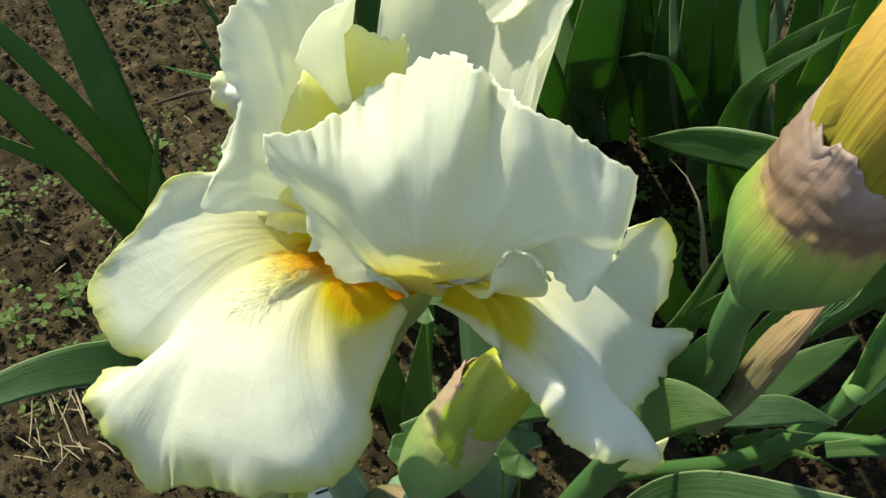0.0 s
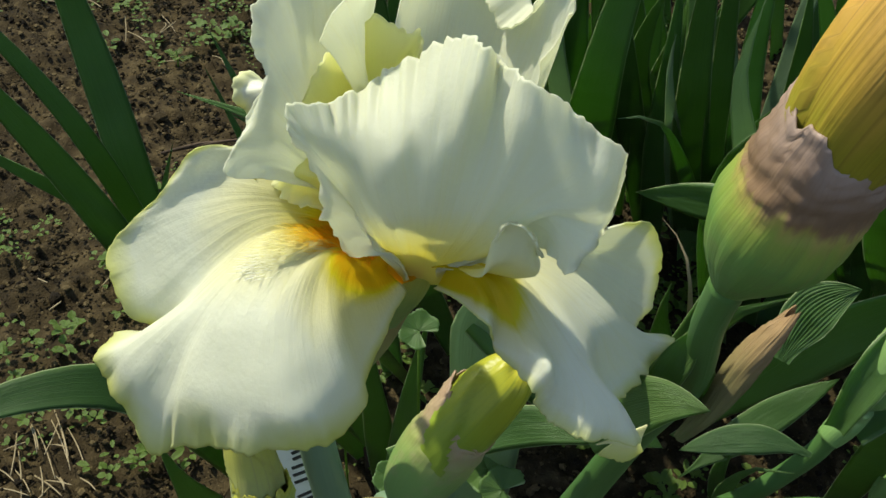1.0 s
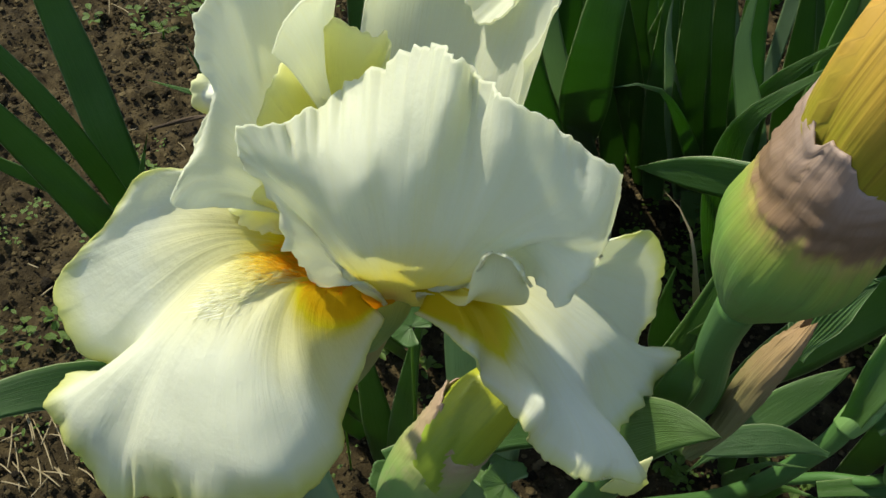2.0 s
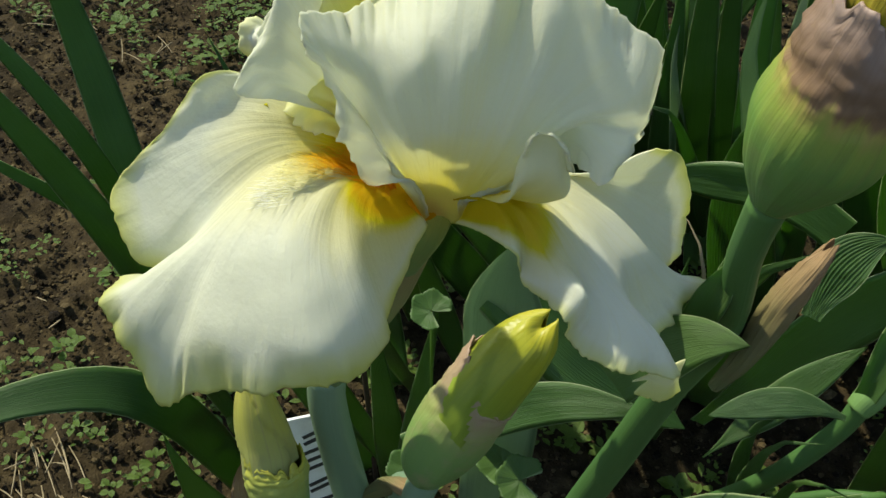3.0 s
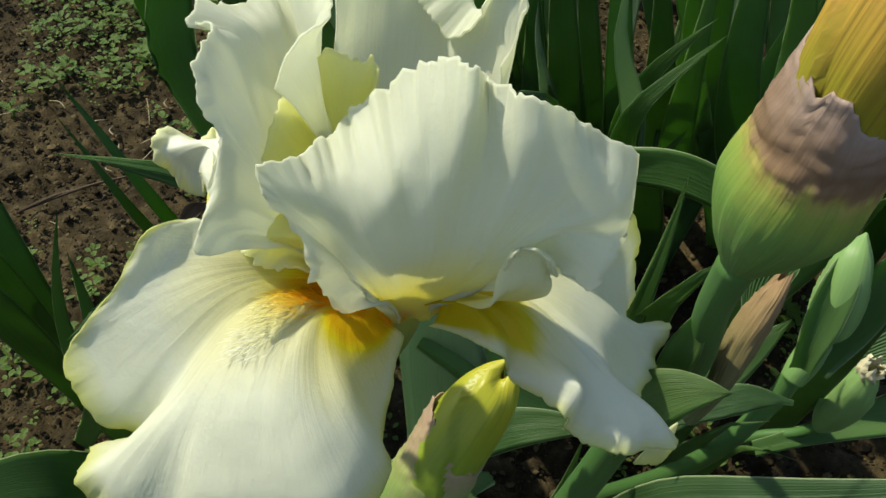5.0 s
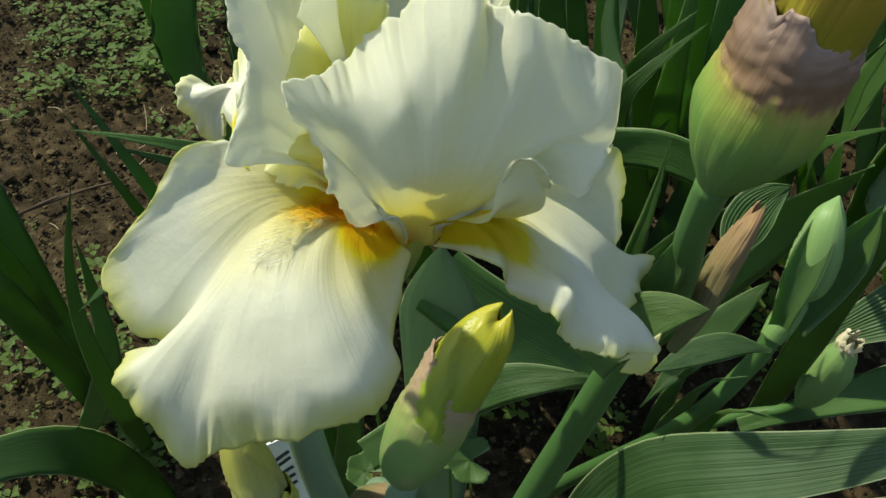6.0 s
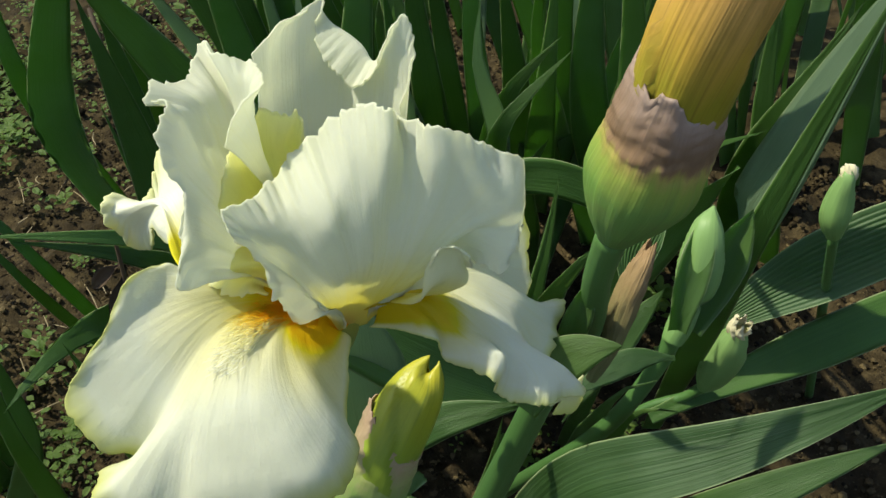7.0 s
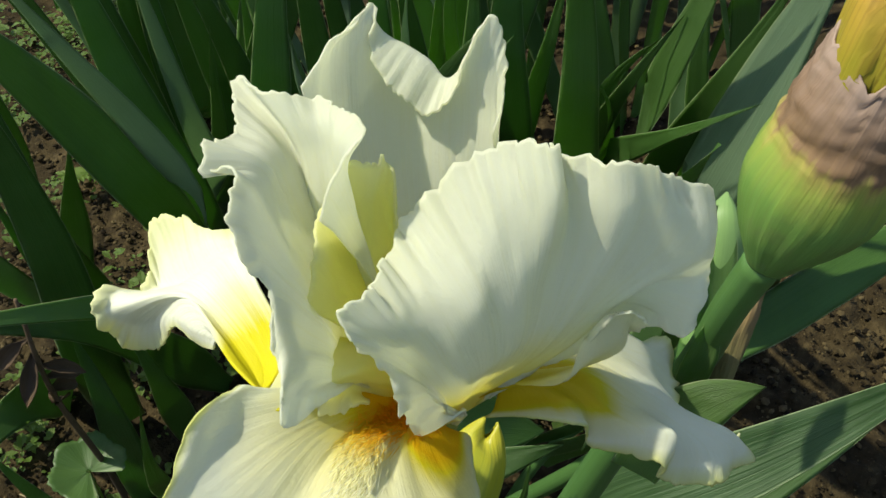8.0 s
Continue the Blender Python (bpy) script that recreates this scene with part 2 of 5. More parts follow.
MAT["stem"] = gradient_material("stem", [(0.0, (0.13, 0.21, 0.11)), (1.0, (0.17, 0.255, 0.15))], 0.05, 14.0, 0.2, 0.45, 0.06, 0.35, (0.20, 0.26, 0.16))
# darker copy of the stem: shade on the bud stems put into the colour
MAT["stem_shaded"] = gradient_material("shaded_stem", [(0.0, (0.05, 0.12, 0.03)), (1.0, (0.07, 0.16, 0.04))], 0.05, 14.0, 0.2, 0.45, 0.06, 0.35, (0.12, 0.2, 0.08))
MAT["small_bud"] = gradient_material("small_green_bud", [(0.0, (0.14, 0.26, 0.07)), (1.0, (0.21, 0.34, 0.11))], 0.1, 22.0, 0.3, 0.45, 0.08, 0.3, (0.28, 0.36, 0.14))
MAT["dry"] = gradient_material("dry_bract", [(0.0, (0.12, 0.15, 0.05)), (0.4, (0.19, 0.17, 0.07)), (0.62, (0.27, 0.19, 0.09)), (1.0, (0.34, 0.22, 0.11))], 0.15, 16.0, 0.9, 0.65, 0.45, 0.15, (0.17, 0.13, 0.06))
MAT["straw"] = gradient_material("straw", [(0.0, (0.24, 0.19, 0.10)), (1.0, (0.32, 0.26, 0.15))], 0.05, 6.0, 0.4, 0.6, 0.15, 0.2, (0.28, 0.2, 0.11))
MAT["twig"] = gradient_material("dead_leaf", [(0.0, (0.05, 0.035, 0.022)), (1.0, (0.11, 0.075, 0.045))], 0.0, 8.0, 0.6, 0.7, 0.2, 0.15, (0.03, 0.02, 0.015))
MAT["beard"] = gradient_material("beard_hair", [(0.0, (0.88, 0.46, 0.01)), (0.36, (0.90, 0.62, 0.02)), (0.55, (0.92, 0.78, 0.14)), (0.72, (0.94, 0.92, 0.66)), (1.0, (0.95, 0.95, 0.88))], 0.7, 3.0, 0.05, 0.5, 0.0)


def soil_material(name="soil", crumbs=False):
    m, nt, out = material(name)
    obj = nt.nodes.new("ShaderNodeTexCoord").outputs["Object"]
    big, mid, fine = noise_at(nt, obj, 4.0, 4.0), noise_at(nt, obj, 55.0, 5.0, 0.6), noise_at(nt, obj, 420.0, 3.0)
    f = math_node(nt, "ADD", math_node(nt, "MULTIPLY", big, 0.35), math_node(nt, "MULTIPLY", mid, 0.65))
    if crumbs:
        isle = nt.nodes.new("ShaderNodeNewGeometry").outputs["Random Per Island"]
        f = math_node(nt, "ADD", math_node(nt, "MULTIPLY", f, 0.5), math_node(nt, "MULTIPLY", isle, 0.5))
    color = ramp_node(nt, f, [(0.3, (0.010, 0.007, 0.003)), (0.5, (0.036, 0.026, 0.011)), (0.75, (0.110, 0.082, 0.037))])
    crumb = math_node(nt, "MULTIPLY", math_node(nt, "SUBTRACT", fine, 0.62), 4.0, clamp=True)
    color = mix_color(nt, math_node(nt, "MULTIPLY", crumb, 0.5), color, (0.15, 0.12, 0.07))
    p = node(nt, "ShaderNodeBsdfPrincipled", Roughness=0.93)
    p.inputs["Specular IOR Level"].default_value = 0.15
    nt.links.new(color, p.inputs["Base Color"])
    b = node(nt, "ShaderNodeBump", Strength=0.9, Distance=0.004)
    nt.links.new(math_node(nt, "ADD", mid, math_node(nt, "MULTIPLY", fine, 0.5)), b.inputs["Height"])
    nt.links.new(b.outputs[0], p.inputs["Normal"])
    nt.links.new(p.outputs[0], out.inputs["Surface"])
    return m


MAT["soil"] = soil_material()
MAT["crumbs"] = soil_material("soil_crumbs", True)


def plain_material(name, color, rough=0.5, dirt=(0.3, 0.25, 0.2)):
    m, nt, out = material(name)
    obj = nt.nodes.new("ShaderNodeTexCoord").outputs["Object"]
    n = noise_at(nt, obj, 70.0, 4.0, 0.6)
    f = math_node(nt, "MULTIPLY", math_node(nt, "SUBTRACT", n, 0.5), 1.6, clamp=True)
    p = node(nt, "ShaderNodeBsdfPrincipled", Roughness=rough)
    nt.links.new(mix_color(nt, f, color, dirt), p.inputs["Base Color"])
    nt.links.new(p.outputs[0], out.inputs["Surface"])
    return m


MAT["label"] = plain_material("white_plastic_label", (0.72, 0.73, 0.72), 0.4)
MAT["ink"] = plain_material("black_marker", (0.02, 0.02, 0.025), 0.5, (0.05, 0.05, 0.05))


# ---- shape helpers ----
def spline(points, t):
    """A smooth curve through the points; t from 0 to 1."""
    n = len(points) - 1
    x = min(max(t, 0.0), 1.0) * n
    i = min(int(x), n - 1)
    f = x - i
    p1, p2 = points[i], points[i + 1]
    p0 = points[i - 1] if i > 0 else p1 * 2 - p2
    p3 = points[i + 2] if i + 2 <= n else p2 * 2 - p1
    return 0.5 * (2 * p1 + (p2 - p0) * f + (2 * p0 - 5 * p1 + 4 * p2 - p3) * f * f + (3 * p1 - p0 - 3 * p2 + p3) * f * f * f)


def flowing(points, t):
    """A curve that follows the points smoothly from the first to the last, without passing through those between."""
    q = [points[0]] * 2 + list(points) + [points[-1]] * 2
    n = len(points) + 1
    x = min(max(t, 0.0), 1.0) * n
    i = min(int(x), n - 1)
    f = x - i
    a, b, c, d = q[i:i + 4]
    return ((1 - f) ** 3 * a + (3 * f ** 3 - 6 * f * f + 4) * b + (-3 * f ** 3 + 3 * f * f + 3 * f + 1) * c + f ** 3 * d) / 6


def smooth(a, b, x):
    f = min(max((x - a) / (b - a), 0.0), 1.0)
    return f * f * (3 - 2 * f)


def sheet_mesh(name, grid, closed=False, shade=True):
    """A mesh from rows of points, with u across the rows and v along them in the UV map 'surface'."""
    nv, nu = len(grid), len(grid[0])
    verts = [p for row in grid for p in row]
    faces, uvs = [], []
    for j in range(nv - 1):
        for i in range(nu if closed else nu - 1):
            k = (i + 1) % nu
            faces.append((j * nu + i, j * nu + k, (j + 1) * nu + k, (j + 1) * nu + i))
            a, b = i / (nu if closed else nu - 1), (i + 1) / (nu if closed else nu - 1)
            c, d = j / (nv - 1), (j + 1) / (nv - 1)
            uvs += [(a, c), (b, c), (b, d), (a, d)]
    me = bpy.data.meshes.new(name)
    me.from_pydata(verts, [], faces)
    layer = me.uv_layers.new(name="surface")
    layer.data.foreach_set("uv", [x for uv in uvs for x in uv])
    if shade:
        me.shade_smooth()
    return me


def thing(name, label, category, at=(0, 0, 0), group="", kind=""):
    """An empty that holds the parts of a thing."""
    ob = new(name)
    ob.empty_display_size = 0.01
    ob.location = at
    return tagged(ob, label, category, group, kind)


def part(name, me, mat, parent, label="", thick=0.0):
    """One mesh part of a thing. Its coordinates are those of the thing."""
    ob = new(name, me)
    me.materials.append(mat)
    ob.parent = parent
    if thick:
        s = ob.modifiers.new("thickness", "SOLIDIFY")
        s.thickness, s.offset = thick, 0.0
    return tagged(ob, label) if label else ob


def petal_grid(base, half, rows, nu=150, nv=60, ruffle=0.0025, waves=9.0, teeth=0.0010, seed=0.0, flute=0.0003, start=0.60, pleat=0.00018, lobe=0.0, crease=0.0, crumple=0.0):
    """A petal from its base, the half width of the haft there and guide rows of points (mm), the last of them the margin. The margin is ruffled, pleated and toothed."""
    cols = len(rows[0])
    mm = [[Vector(p) * 0.001 for p in row] for row in rows]
    b, h = Vector(base) * 0.001, Vector(half) * 0.001
    first = [b + h * (2 * i / (cols - 1) - 1) for i in range(cols)]
    ctrl = [first] + mm
    fine = [[spline(row, i / (nu - 1)) for i in range(nu)] for row in ctrl]
    grid = [[spline([row[i] for row in fine], j / (nv - 1)) for i in range(nu)] for j in range(nv)]
    arc = [0.0]
    for i in range(1, nu):
        arc.append(arc[-1] + (grid[-1][i] - grid[-1][i - 1]).length)
    made = [[None] * nu for _ in range(nv)]
    for i in range(nu):
        s = arc[i] / arc[-1]
        long = arc[-1] * 1000 / 150.0
        k = s * waves * long
        size = 0.65 + 0.9 * noise.noise(Vector((s * 4.1 * long, seed, 3.3)))
        wave = 1.5 * noise.noise(Vector((k * 1.25, seed, 0.0))) + 0.7 * noise.noise(Vector((k * 2.9, seed + 5, 0.0)))
        drift = 0.35 * noise.noise(Vector((s * 30.0 * long, seed + 1, 0.0)))
        comb = noise.noise(Vector((s * 60.0 * long, seed + 1, 0.0))) * 2.4 * (0.45 + 1.9 * max(noise.noise(Vector((s * 9.0 * long, seed, 8.0))), 0.0))
        fold = noise.noise(Vector((s * 26.0 * long, 0.3, seed + 9)))
        lobes = noise.noise(Vector((s * 13.0 * long, seed + 3, 6.1))) + 0.5 * noise.noise(Vector((s * 29.0 * long, seed + 3, 2.2)))
        ridge = 1.8 * noise.noise(Vector((s * 8.0 * long, seed + 11, 4.0)))
        tooth = noise.noise(Vector((s * 120.0 * long, seed + 2, 0.3))) + 0.9 * noise.noise(Vector((s * 38.0 * long, seed + 7, 0.3)))
        calm = 0.2 + 0.8 * smooth(0.04, 0.30, s) * smooth(0.04, 0.26, 1 - s)
        for j in range(nv):
            v, p = j / (nv - 1), grid[j][i]
            du = grid[j][min(i + 1, nu - 1)] - grid[j][max(i - 1, 0)]
            dv = grid[min(j + 1, nv - 1)][i] - grid[max(j - 1, 0)][i]
            n = du.cross(dv)
            n = n.normalized() if n.length > 1e-12 else Vector((0, 0, 1))
            edge = smooth(start, 1.0, v) ** 1.3
            swell = noise.noise(p * 38.0 + Vector((seed, 0, 0))) + 0.5 * noise.noise(p * 90.0 + Vector((seed, 2, 0)))
            q = p + n * (calm * ruffle * edge * wave * size + calm * pleat * comb * smooth(0.74, 1.0, v) + crease * ridge * smooth(0.25, 0.85, v) + flute * smooth(0.1, 0.5, v) * fold + 0.0011 * smooth(0.1, 0.4, v) * swell + crumple * smooth(0.15, 0.5, v) * (noise.noise(p * 210.0 + Vector((seed, 7, 0))) + 0.8 * noise.noise(Vector((s * 45.0 * long, v * 5.0, seed)))))
            if dv.length > 1e-9:
                q += dv.normalized() * calm * (teeth * tooth * smooth(0.88, 1.0, v) + lobe * lobes * smooth(0.6, 1.0, v))
            made[j][i] = q
    return made


def tube_grid(spine, radii, around=16, steps=24, flat=1.0, side=(1, 0, 0), lobes=0.0, seed=0.0, twist=0.0):
    """A tube round a spine of points (mm), with radii (mm) along it; flat squeezes it across side."""
    pts = [Vector(p) * 0.001 for p in spine]
    rad = [Vector((r * 0.001, 0, 0)) for r in radii]
    made = []
    for j in range(steps + 1):
        t = j / steps
        c = spline(pts, t)
        d = (spline(pts, min(t + 0.02, 1)) - spline(pts, max(t - 0.02, 0))).normalized()
        x = (Vector(side) - d * Vector(side).dot(d)).normalized()
        y = d.cross(x)
        r = max(spline(rad, t).x, 0.00005)
        row = []
        for i in range(around):
            a = 2 * math.pi * i / around + twist * t
            k = r * (1 + lobes * noise.noise(Vector((math.cos(a) * 1.6, math.sin(a) * 1.6, t * 2.5 + seed))))
            row.append(c + x * math.cos(a) * k + y * math.sin(a) * k * flat)
        made.append(row)
    return made


def tube_mesh(name, *args, **kw):
    me = sheet_mesh(name, tube_grid(*args, **kw), closed=True)
    bm = bmesh.new()
    bm.from_mesh(me)
    bmesh.ops.holes_fill(bm, edges=[e for e in bm.edges if e.is_boundary])
    bm.to_mesh(me)
    bm.free()
    me.shade_smooth()
    return me


def blade_mesh(name, spine, width, face, taper=0.9, root=0.85, curl=0.12, wave=0.14, seed=0.0, nu=9, nv=30, thick=0.0011, turn=0.0, rib=0.0, fold=0.0, flip=None):
    """A sword leaf: spine in mm from root to tip, width in mm, face: the way that its broad side looks. Two skins that meet at the edges. fold: how sharply the halves rise from the midrib; flip: where (share of the length) and by how many degrees the blade twists over."""
    pts = [Vector(p) * 0.001 for p in spine]
    if rib:
        nu = 81
    w = width * 0.0005
    f0 = Vector(face)
    top, low = [], []
    fine = [flowing(pts, k / 160) for k in range(161)]
    run = [0.0]
    for a, b in zip(fine, fine[1:]):
        run.append(run[-1] + (b - a).length)

    def along(t):
        """The point at a share t of the blade's length."""
        want = min(max(t, 0.0), 1.0) * run[-1]
        k = next((k for k in range(160) if run[k + 1] >= want), 159)
        return fine[k].lerp(fine[k + 1], (want - run[k]) / max(run[k + 1] - run[k], 1e-9))

    for j in range(nv):
        t = j / (nv - 1)
        c = along(t)
        d = (along(t + 0.04) - along(t - 0.04)).normalized()
        f = (f0 - d * f0.dot(d)).normalized()
        f = Matrix.Rotation(radians(turn) * t, 3, d) @ f
        if flip:
            f = Matrix.Rotation(radians(flip[1]) * (smooth(flip[0] - 0.09, flip[0] + 0.09, t) - 1), 3, d) @ f
        x = d.cross(f)
        prof = (root + (1 - root) * smooth(0, 0.45, t)) * (1 - (max(t - taper + 0.35, 0.0) / (1.35 - taper)) ** 1.7 * 0.995)
        wob = wave * noise.noise(Vector((t * 3.0, seed, 1.7)))
        r1, r2 = [], []
        for i in range(nu):
            s = 2 * i / (nu - 1) - 1
            lift = (curl * (s * s - 0.4) + fold * (math.sqrt(s * s + 0.01) - 0.5)) * w * prof + wob * s * w + 0.0006 * noise.noise(Vector((s * 3, t * 9, seed))) + rib * math.cos(s * 42.0) * (1 - s * s) * prof
            p = c + x * s * w * prof + f * lift
            h = thick * (1 - s * s) * 0.5 * (0.3 + prof)
            r1.append(p + f * h)
            r2.append(p - f * h)
        top.append(r1)
        low.append(r2[::-1])
    grid = [a + b[1:-1] for a, b in zip(top, low)]
    nvv, nuu = len(grid), len(grid[0])
    me = sheet_mesh(name, grid, closed=True)
    # both skins carry the same run of u across the blade
    uv = me.uv_layers["surface"].data
    for poly in me.polygons:
        i = poly.index % nuu
        for li, k in zip(poly.loop_indices, (i, i + 1, i + 1, i)):
            uu = k / (nu - 1) if k <= nu - 1 else 2 - k / (nu - 1)
            uv[li].uv[0] = uu
    return me


LEAF_COUNT = [0]


def leaf(spine, width, face, mat="leaf", label="dark green sword-shaped iris leaf", group="iris leaves", **kw):
    LEAF_COUNT[0] += 1
    kw.setdefault("seed", LEAF_COUNT[0] * 1.37)
    me = blade_mesh("iris_leaf", spine, width, face, **kw)
    ob = new("iris_leaf", me)
    me.materials.append(MAT[mat])
    return tagged(ob, label, "leaf", group)


# ---- the iris flower ----
HEART = (0.0, 0.0, 0.576)
flower = thing("iris_flower", "large ruffled creamy white bearded iris flower on a green stem", "flower", HEART)


def standard(base, half, rows, label="", seed=0.0, ruffle=0.0018, crease=0.0013, pleat=0.0012):
    return part("standard_petal", sheet_mesh("standard_petal", petal_grid(base, half, rows, seed=seed, nu=260, nv=70, ruffle=ruffle, waves=7.0, pleat=pleat, lobe=0.0015, crease=crease, crumple=0.00009)), MAT["standard"], flower, label, 0.0005)


def fall(base, half, rows, label="", seed=0.0, beard=(), ruffle=0.0034, waves=8.0, mat="fall", lobe=0.0012):
    """A hanging petal; beard: the line (mm) along which its hairs stand."""
    grid = petal_grid(base, half, rows, nu=200, seed=seed, ruffle=ruffle, waves=waves, lobe=lobe, start=0.76, crease=0.0003, flute=0.0001, pleat=0.0007, crumple=0.00008)
    ob = part("fall_petal", sheet_mesh("fall_petal", grid), MAT[mat], flower, label, 0.0005)
    if beard:
        part("beard", beard_mesh(grid, [Vector(p) * 0.001 for p in beard]), MAT["beard"], ob, "tuft of orange hairs that fade to white")
    return ob


def beard_mesh(grid, line):
    """Soft hairs that stand on the petal along a line, orange at its start and white at its end."""
    rng = random.Random(5)
    spots = []
    for j in range(1, len(grid) - 1):
        for i in range(1, len(grid[0]) - 1):
            p = grid[j][i]
            best = min((((p - spline(line, k / 20)).length), k / 20) for k in range(21))
            if best[0] < 0.0065 - 0.002 * best[1]:
                n = (grid[j][i + 1] - grid[j][i - 1]).cross(grid[j + 1][i] - grid[j - 1][i]).normalized()
                spots.append((p, n if n.z > 0 else -n, best[1], best[0]))
    verts, faces, uvs = [], [], []
    ahead = (line[-1] - line[0]).normalized()
    for k in range(4200):
        p, n, s, off = spots[rng.randrange(len(spots))]
        if rng.random() < off / 0.0065:
            continue
        jit = Vector((rng.uniform(-1, 1), rng.uniform(-1, 1), rng.uniform(-1, 1)))
        d = (n * (0.6 - 0.35 * s) + ahead * (0.7 + 0.7 * s) + jit * 0.45).normalized()
        length = rng.uniform(0.0020, 0.0046) * (1 - 0.15 * s)
        p = p + jit * 0.0007
        x = d.cross(jit).normalized() * 0.00007
        y = d.cross(x).normalized() * 0.00007
        bend = ahead * length * 0.25
        a = len(verts)
        for c, w in ((p, 1.0), (p + d * length * 0.6 + bend * 0.3, 0.9)):
            verts += [c + x * w, c - x * 0.5 * w + y * w, c - x * 0.5 * w - y * w]
        verts.append(p + d * length + bend)
        for i in range(3):
            m = (i + 1) % 3
            faces += [(a + i, a + m, a + 3 + m, a + 3 + i), (a + 3 + i, a + 3 + m, a + 6)]
            uvs += [(0.5, s)] * 7
    me = bpy.data.meshes.new("beard")
    me.from_pydata(verts, [], faces)
    me.uv_layers.new(name="surface").data.foreach_set("uv", [q for uv in uvs for q in uv])
    return me


def style(base, half, rows, label="", seed=0.0, mat="style", rough=1.0):
    return part("style_arm", sheet_mesh("style_arm", petal_grid(base, half, rows, nu=90, nv=40, seed=seed, ruffle=0.0034 * rough, waves=10.0, lobe=0.003 * rough, crease=0.0018 * rough, crumple=0.0004 * rough)), MAT[mat], flower, label, 0.0006)


def petal_lobe(base, half, rows, label="", seed=0.0):
    """A small curled-under piece of a petal's rim."""
    return part("petal_lobe", sheet_mesh("petal_lobe", petal_grid(base, half, rows, nu=40, nv=16, seed=seed, ruffle=0.0008, waves=9.0)), MAT["rim"], flower, label, 0.0005)


standard((0, 3, -5), (5, 0, 0), [
    [(-3, -1, 0), (-4, -6, 8), (-6, -10, 14), (-9, -12, 20), (-10, -12, 25), (-8, -13, 26), (-5, -13, 26), (-2, -13, 27), (2, -13, 28), (5, -13, 28), (8, -13, 28), (11, -13, 27), (14, -13, 26), (17, -14, 25), (18, -13, 24), (16, -10, 19), (13, -8, 15), (9, -6, 11), (4, -3, 5)],
    [(-3, -3, 2), (-5, -11, 18), (-11, -13, 23), (-15, -13, 33), (-17, -12, 40), (-14, -14, 42), (-9, -16, 42), (-3, -17, 43), (3, -17, 46), (8, -16, 48), (12, -16, 48), (16, -19, 47), (23, -21, 46), (28, -22, 44), (26, -18, 39), (22, -14, 31), (18, -11, 22), (12, -8, 15), (5, -4, 8)],
    [(-3, -4, 3), (-6, -13, 20), (-15, -14, 21), (-20, -14, 40), (-24, -12, 51), (-19, -13, 52), (-12, -12, 53), (-5, -15, 55), (4, -11, 62), (10, -17, 67), (15, -14, 64), (20, -22, 65), (31, -25, 60), (38, -26, 49), (33, -28, 39), (27, -18, 35), (21, -12, 22), (13, -9, 16), (5, -5, 9)],
    [(-3, -5, 4), (-6, -13, 19), (-17, -13, 19), (-22, -13, 41), (-29, -11, 57), (-22, -8, 58), (-13, 0, 58), (-6, 3, 63), (7, -1, 72), (11, -12, 78), (16, -9, 72), (21, -20, 75), (32, -22, 70), (41, -20, 55), (34, -30, 36), (28, -20, 32), (21, -13, 20), (12, -9, 15), (4, -5, 8)]
], label="broad creamy white upright petal with a ruffled rim", seed=1.0, ruffle=0.0026, pleat=0.0020)
standard((-10, 8, 4), (-3, 4, 0), [
    [(-15, 4, 16), (-19, 1, 21), (-21, 0, 24), (-22, 2, 27), (-22, 4, 29), (-22, 6, 31), (-21, 9, 32), (-20, 11, 32), (-19, 12, 32), (-17, 14, 31), (-15, 16, 31), (-14, 15, 31), (-13, 14, 32), (-12, 12, 32), (-11, 11, 30), (-10, 10, 26)],
    [(-20, 1, 24), (-27, -3, 32), (-31, -4, 38), (-31, -1, 43), (-30, 3, 48), (-30, 6, 53), (-28, 10, 54), (-27, 13, 54), (-25, 15, 54), (-22, 18, 52), (-18, 21, 51), (-17, 19, 52), (-15, 17, 53), (-14, 12, 54), (-13, 9, 50), (-13, 8, 42)],
    [(-23, -1, 28), (-31, -7, 37), (-39, -9, 44), (-36, -3, 50), (-34, 3, 57), (-35, 8, 65), (-31, 13, 68), (-29, 17, 69), (-27, 19, 69), (-23, 24, 66), (-18, 30, 64), (-17, 26, 66), (-14, 22, 68), (-14, 13, 70), (-16, 9, 66), (-19, 6, 58)],
    [(-24, -2, 29), (-32, -9, 37), (-43, -13, 42), (-39, -6, 49), (-36, 2, 57), (-39, 8, 69), (-34, 14, 74), (-39, 17, 73), (-37, 21, 77), (-27, 32, 70), (-21, 46, 70), (-18, 32, 73), (-12, 28, 73), (-11, 10, 77), (-18, 6, 75), (-23, 4, 65)]
], label="creamy white upright petal with a curled flap", seed=2.0, ruffle=0.0022, pleat=0.0007)
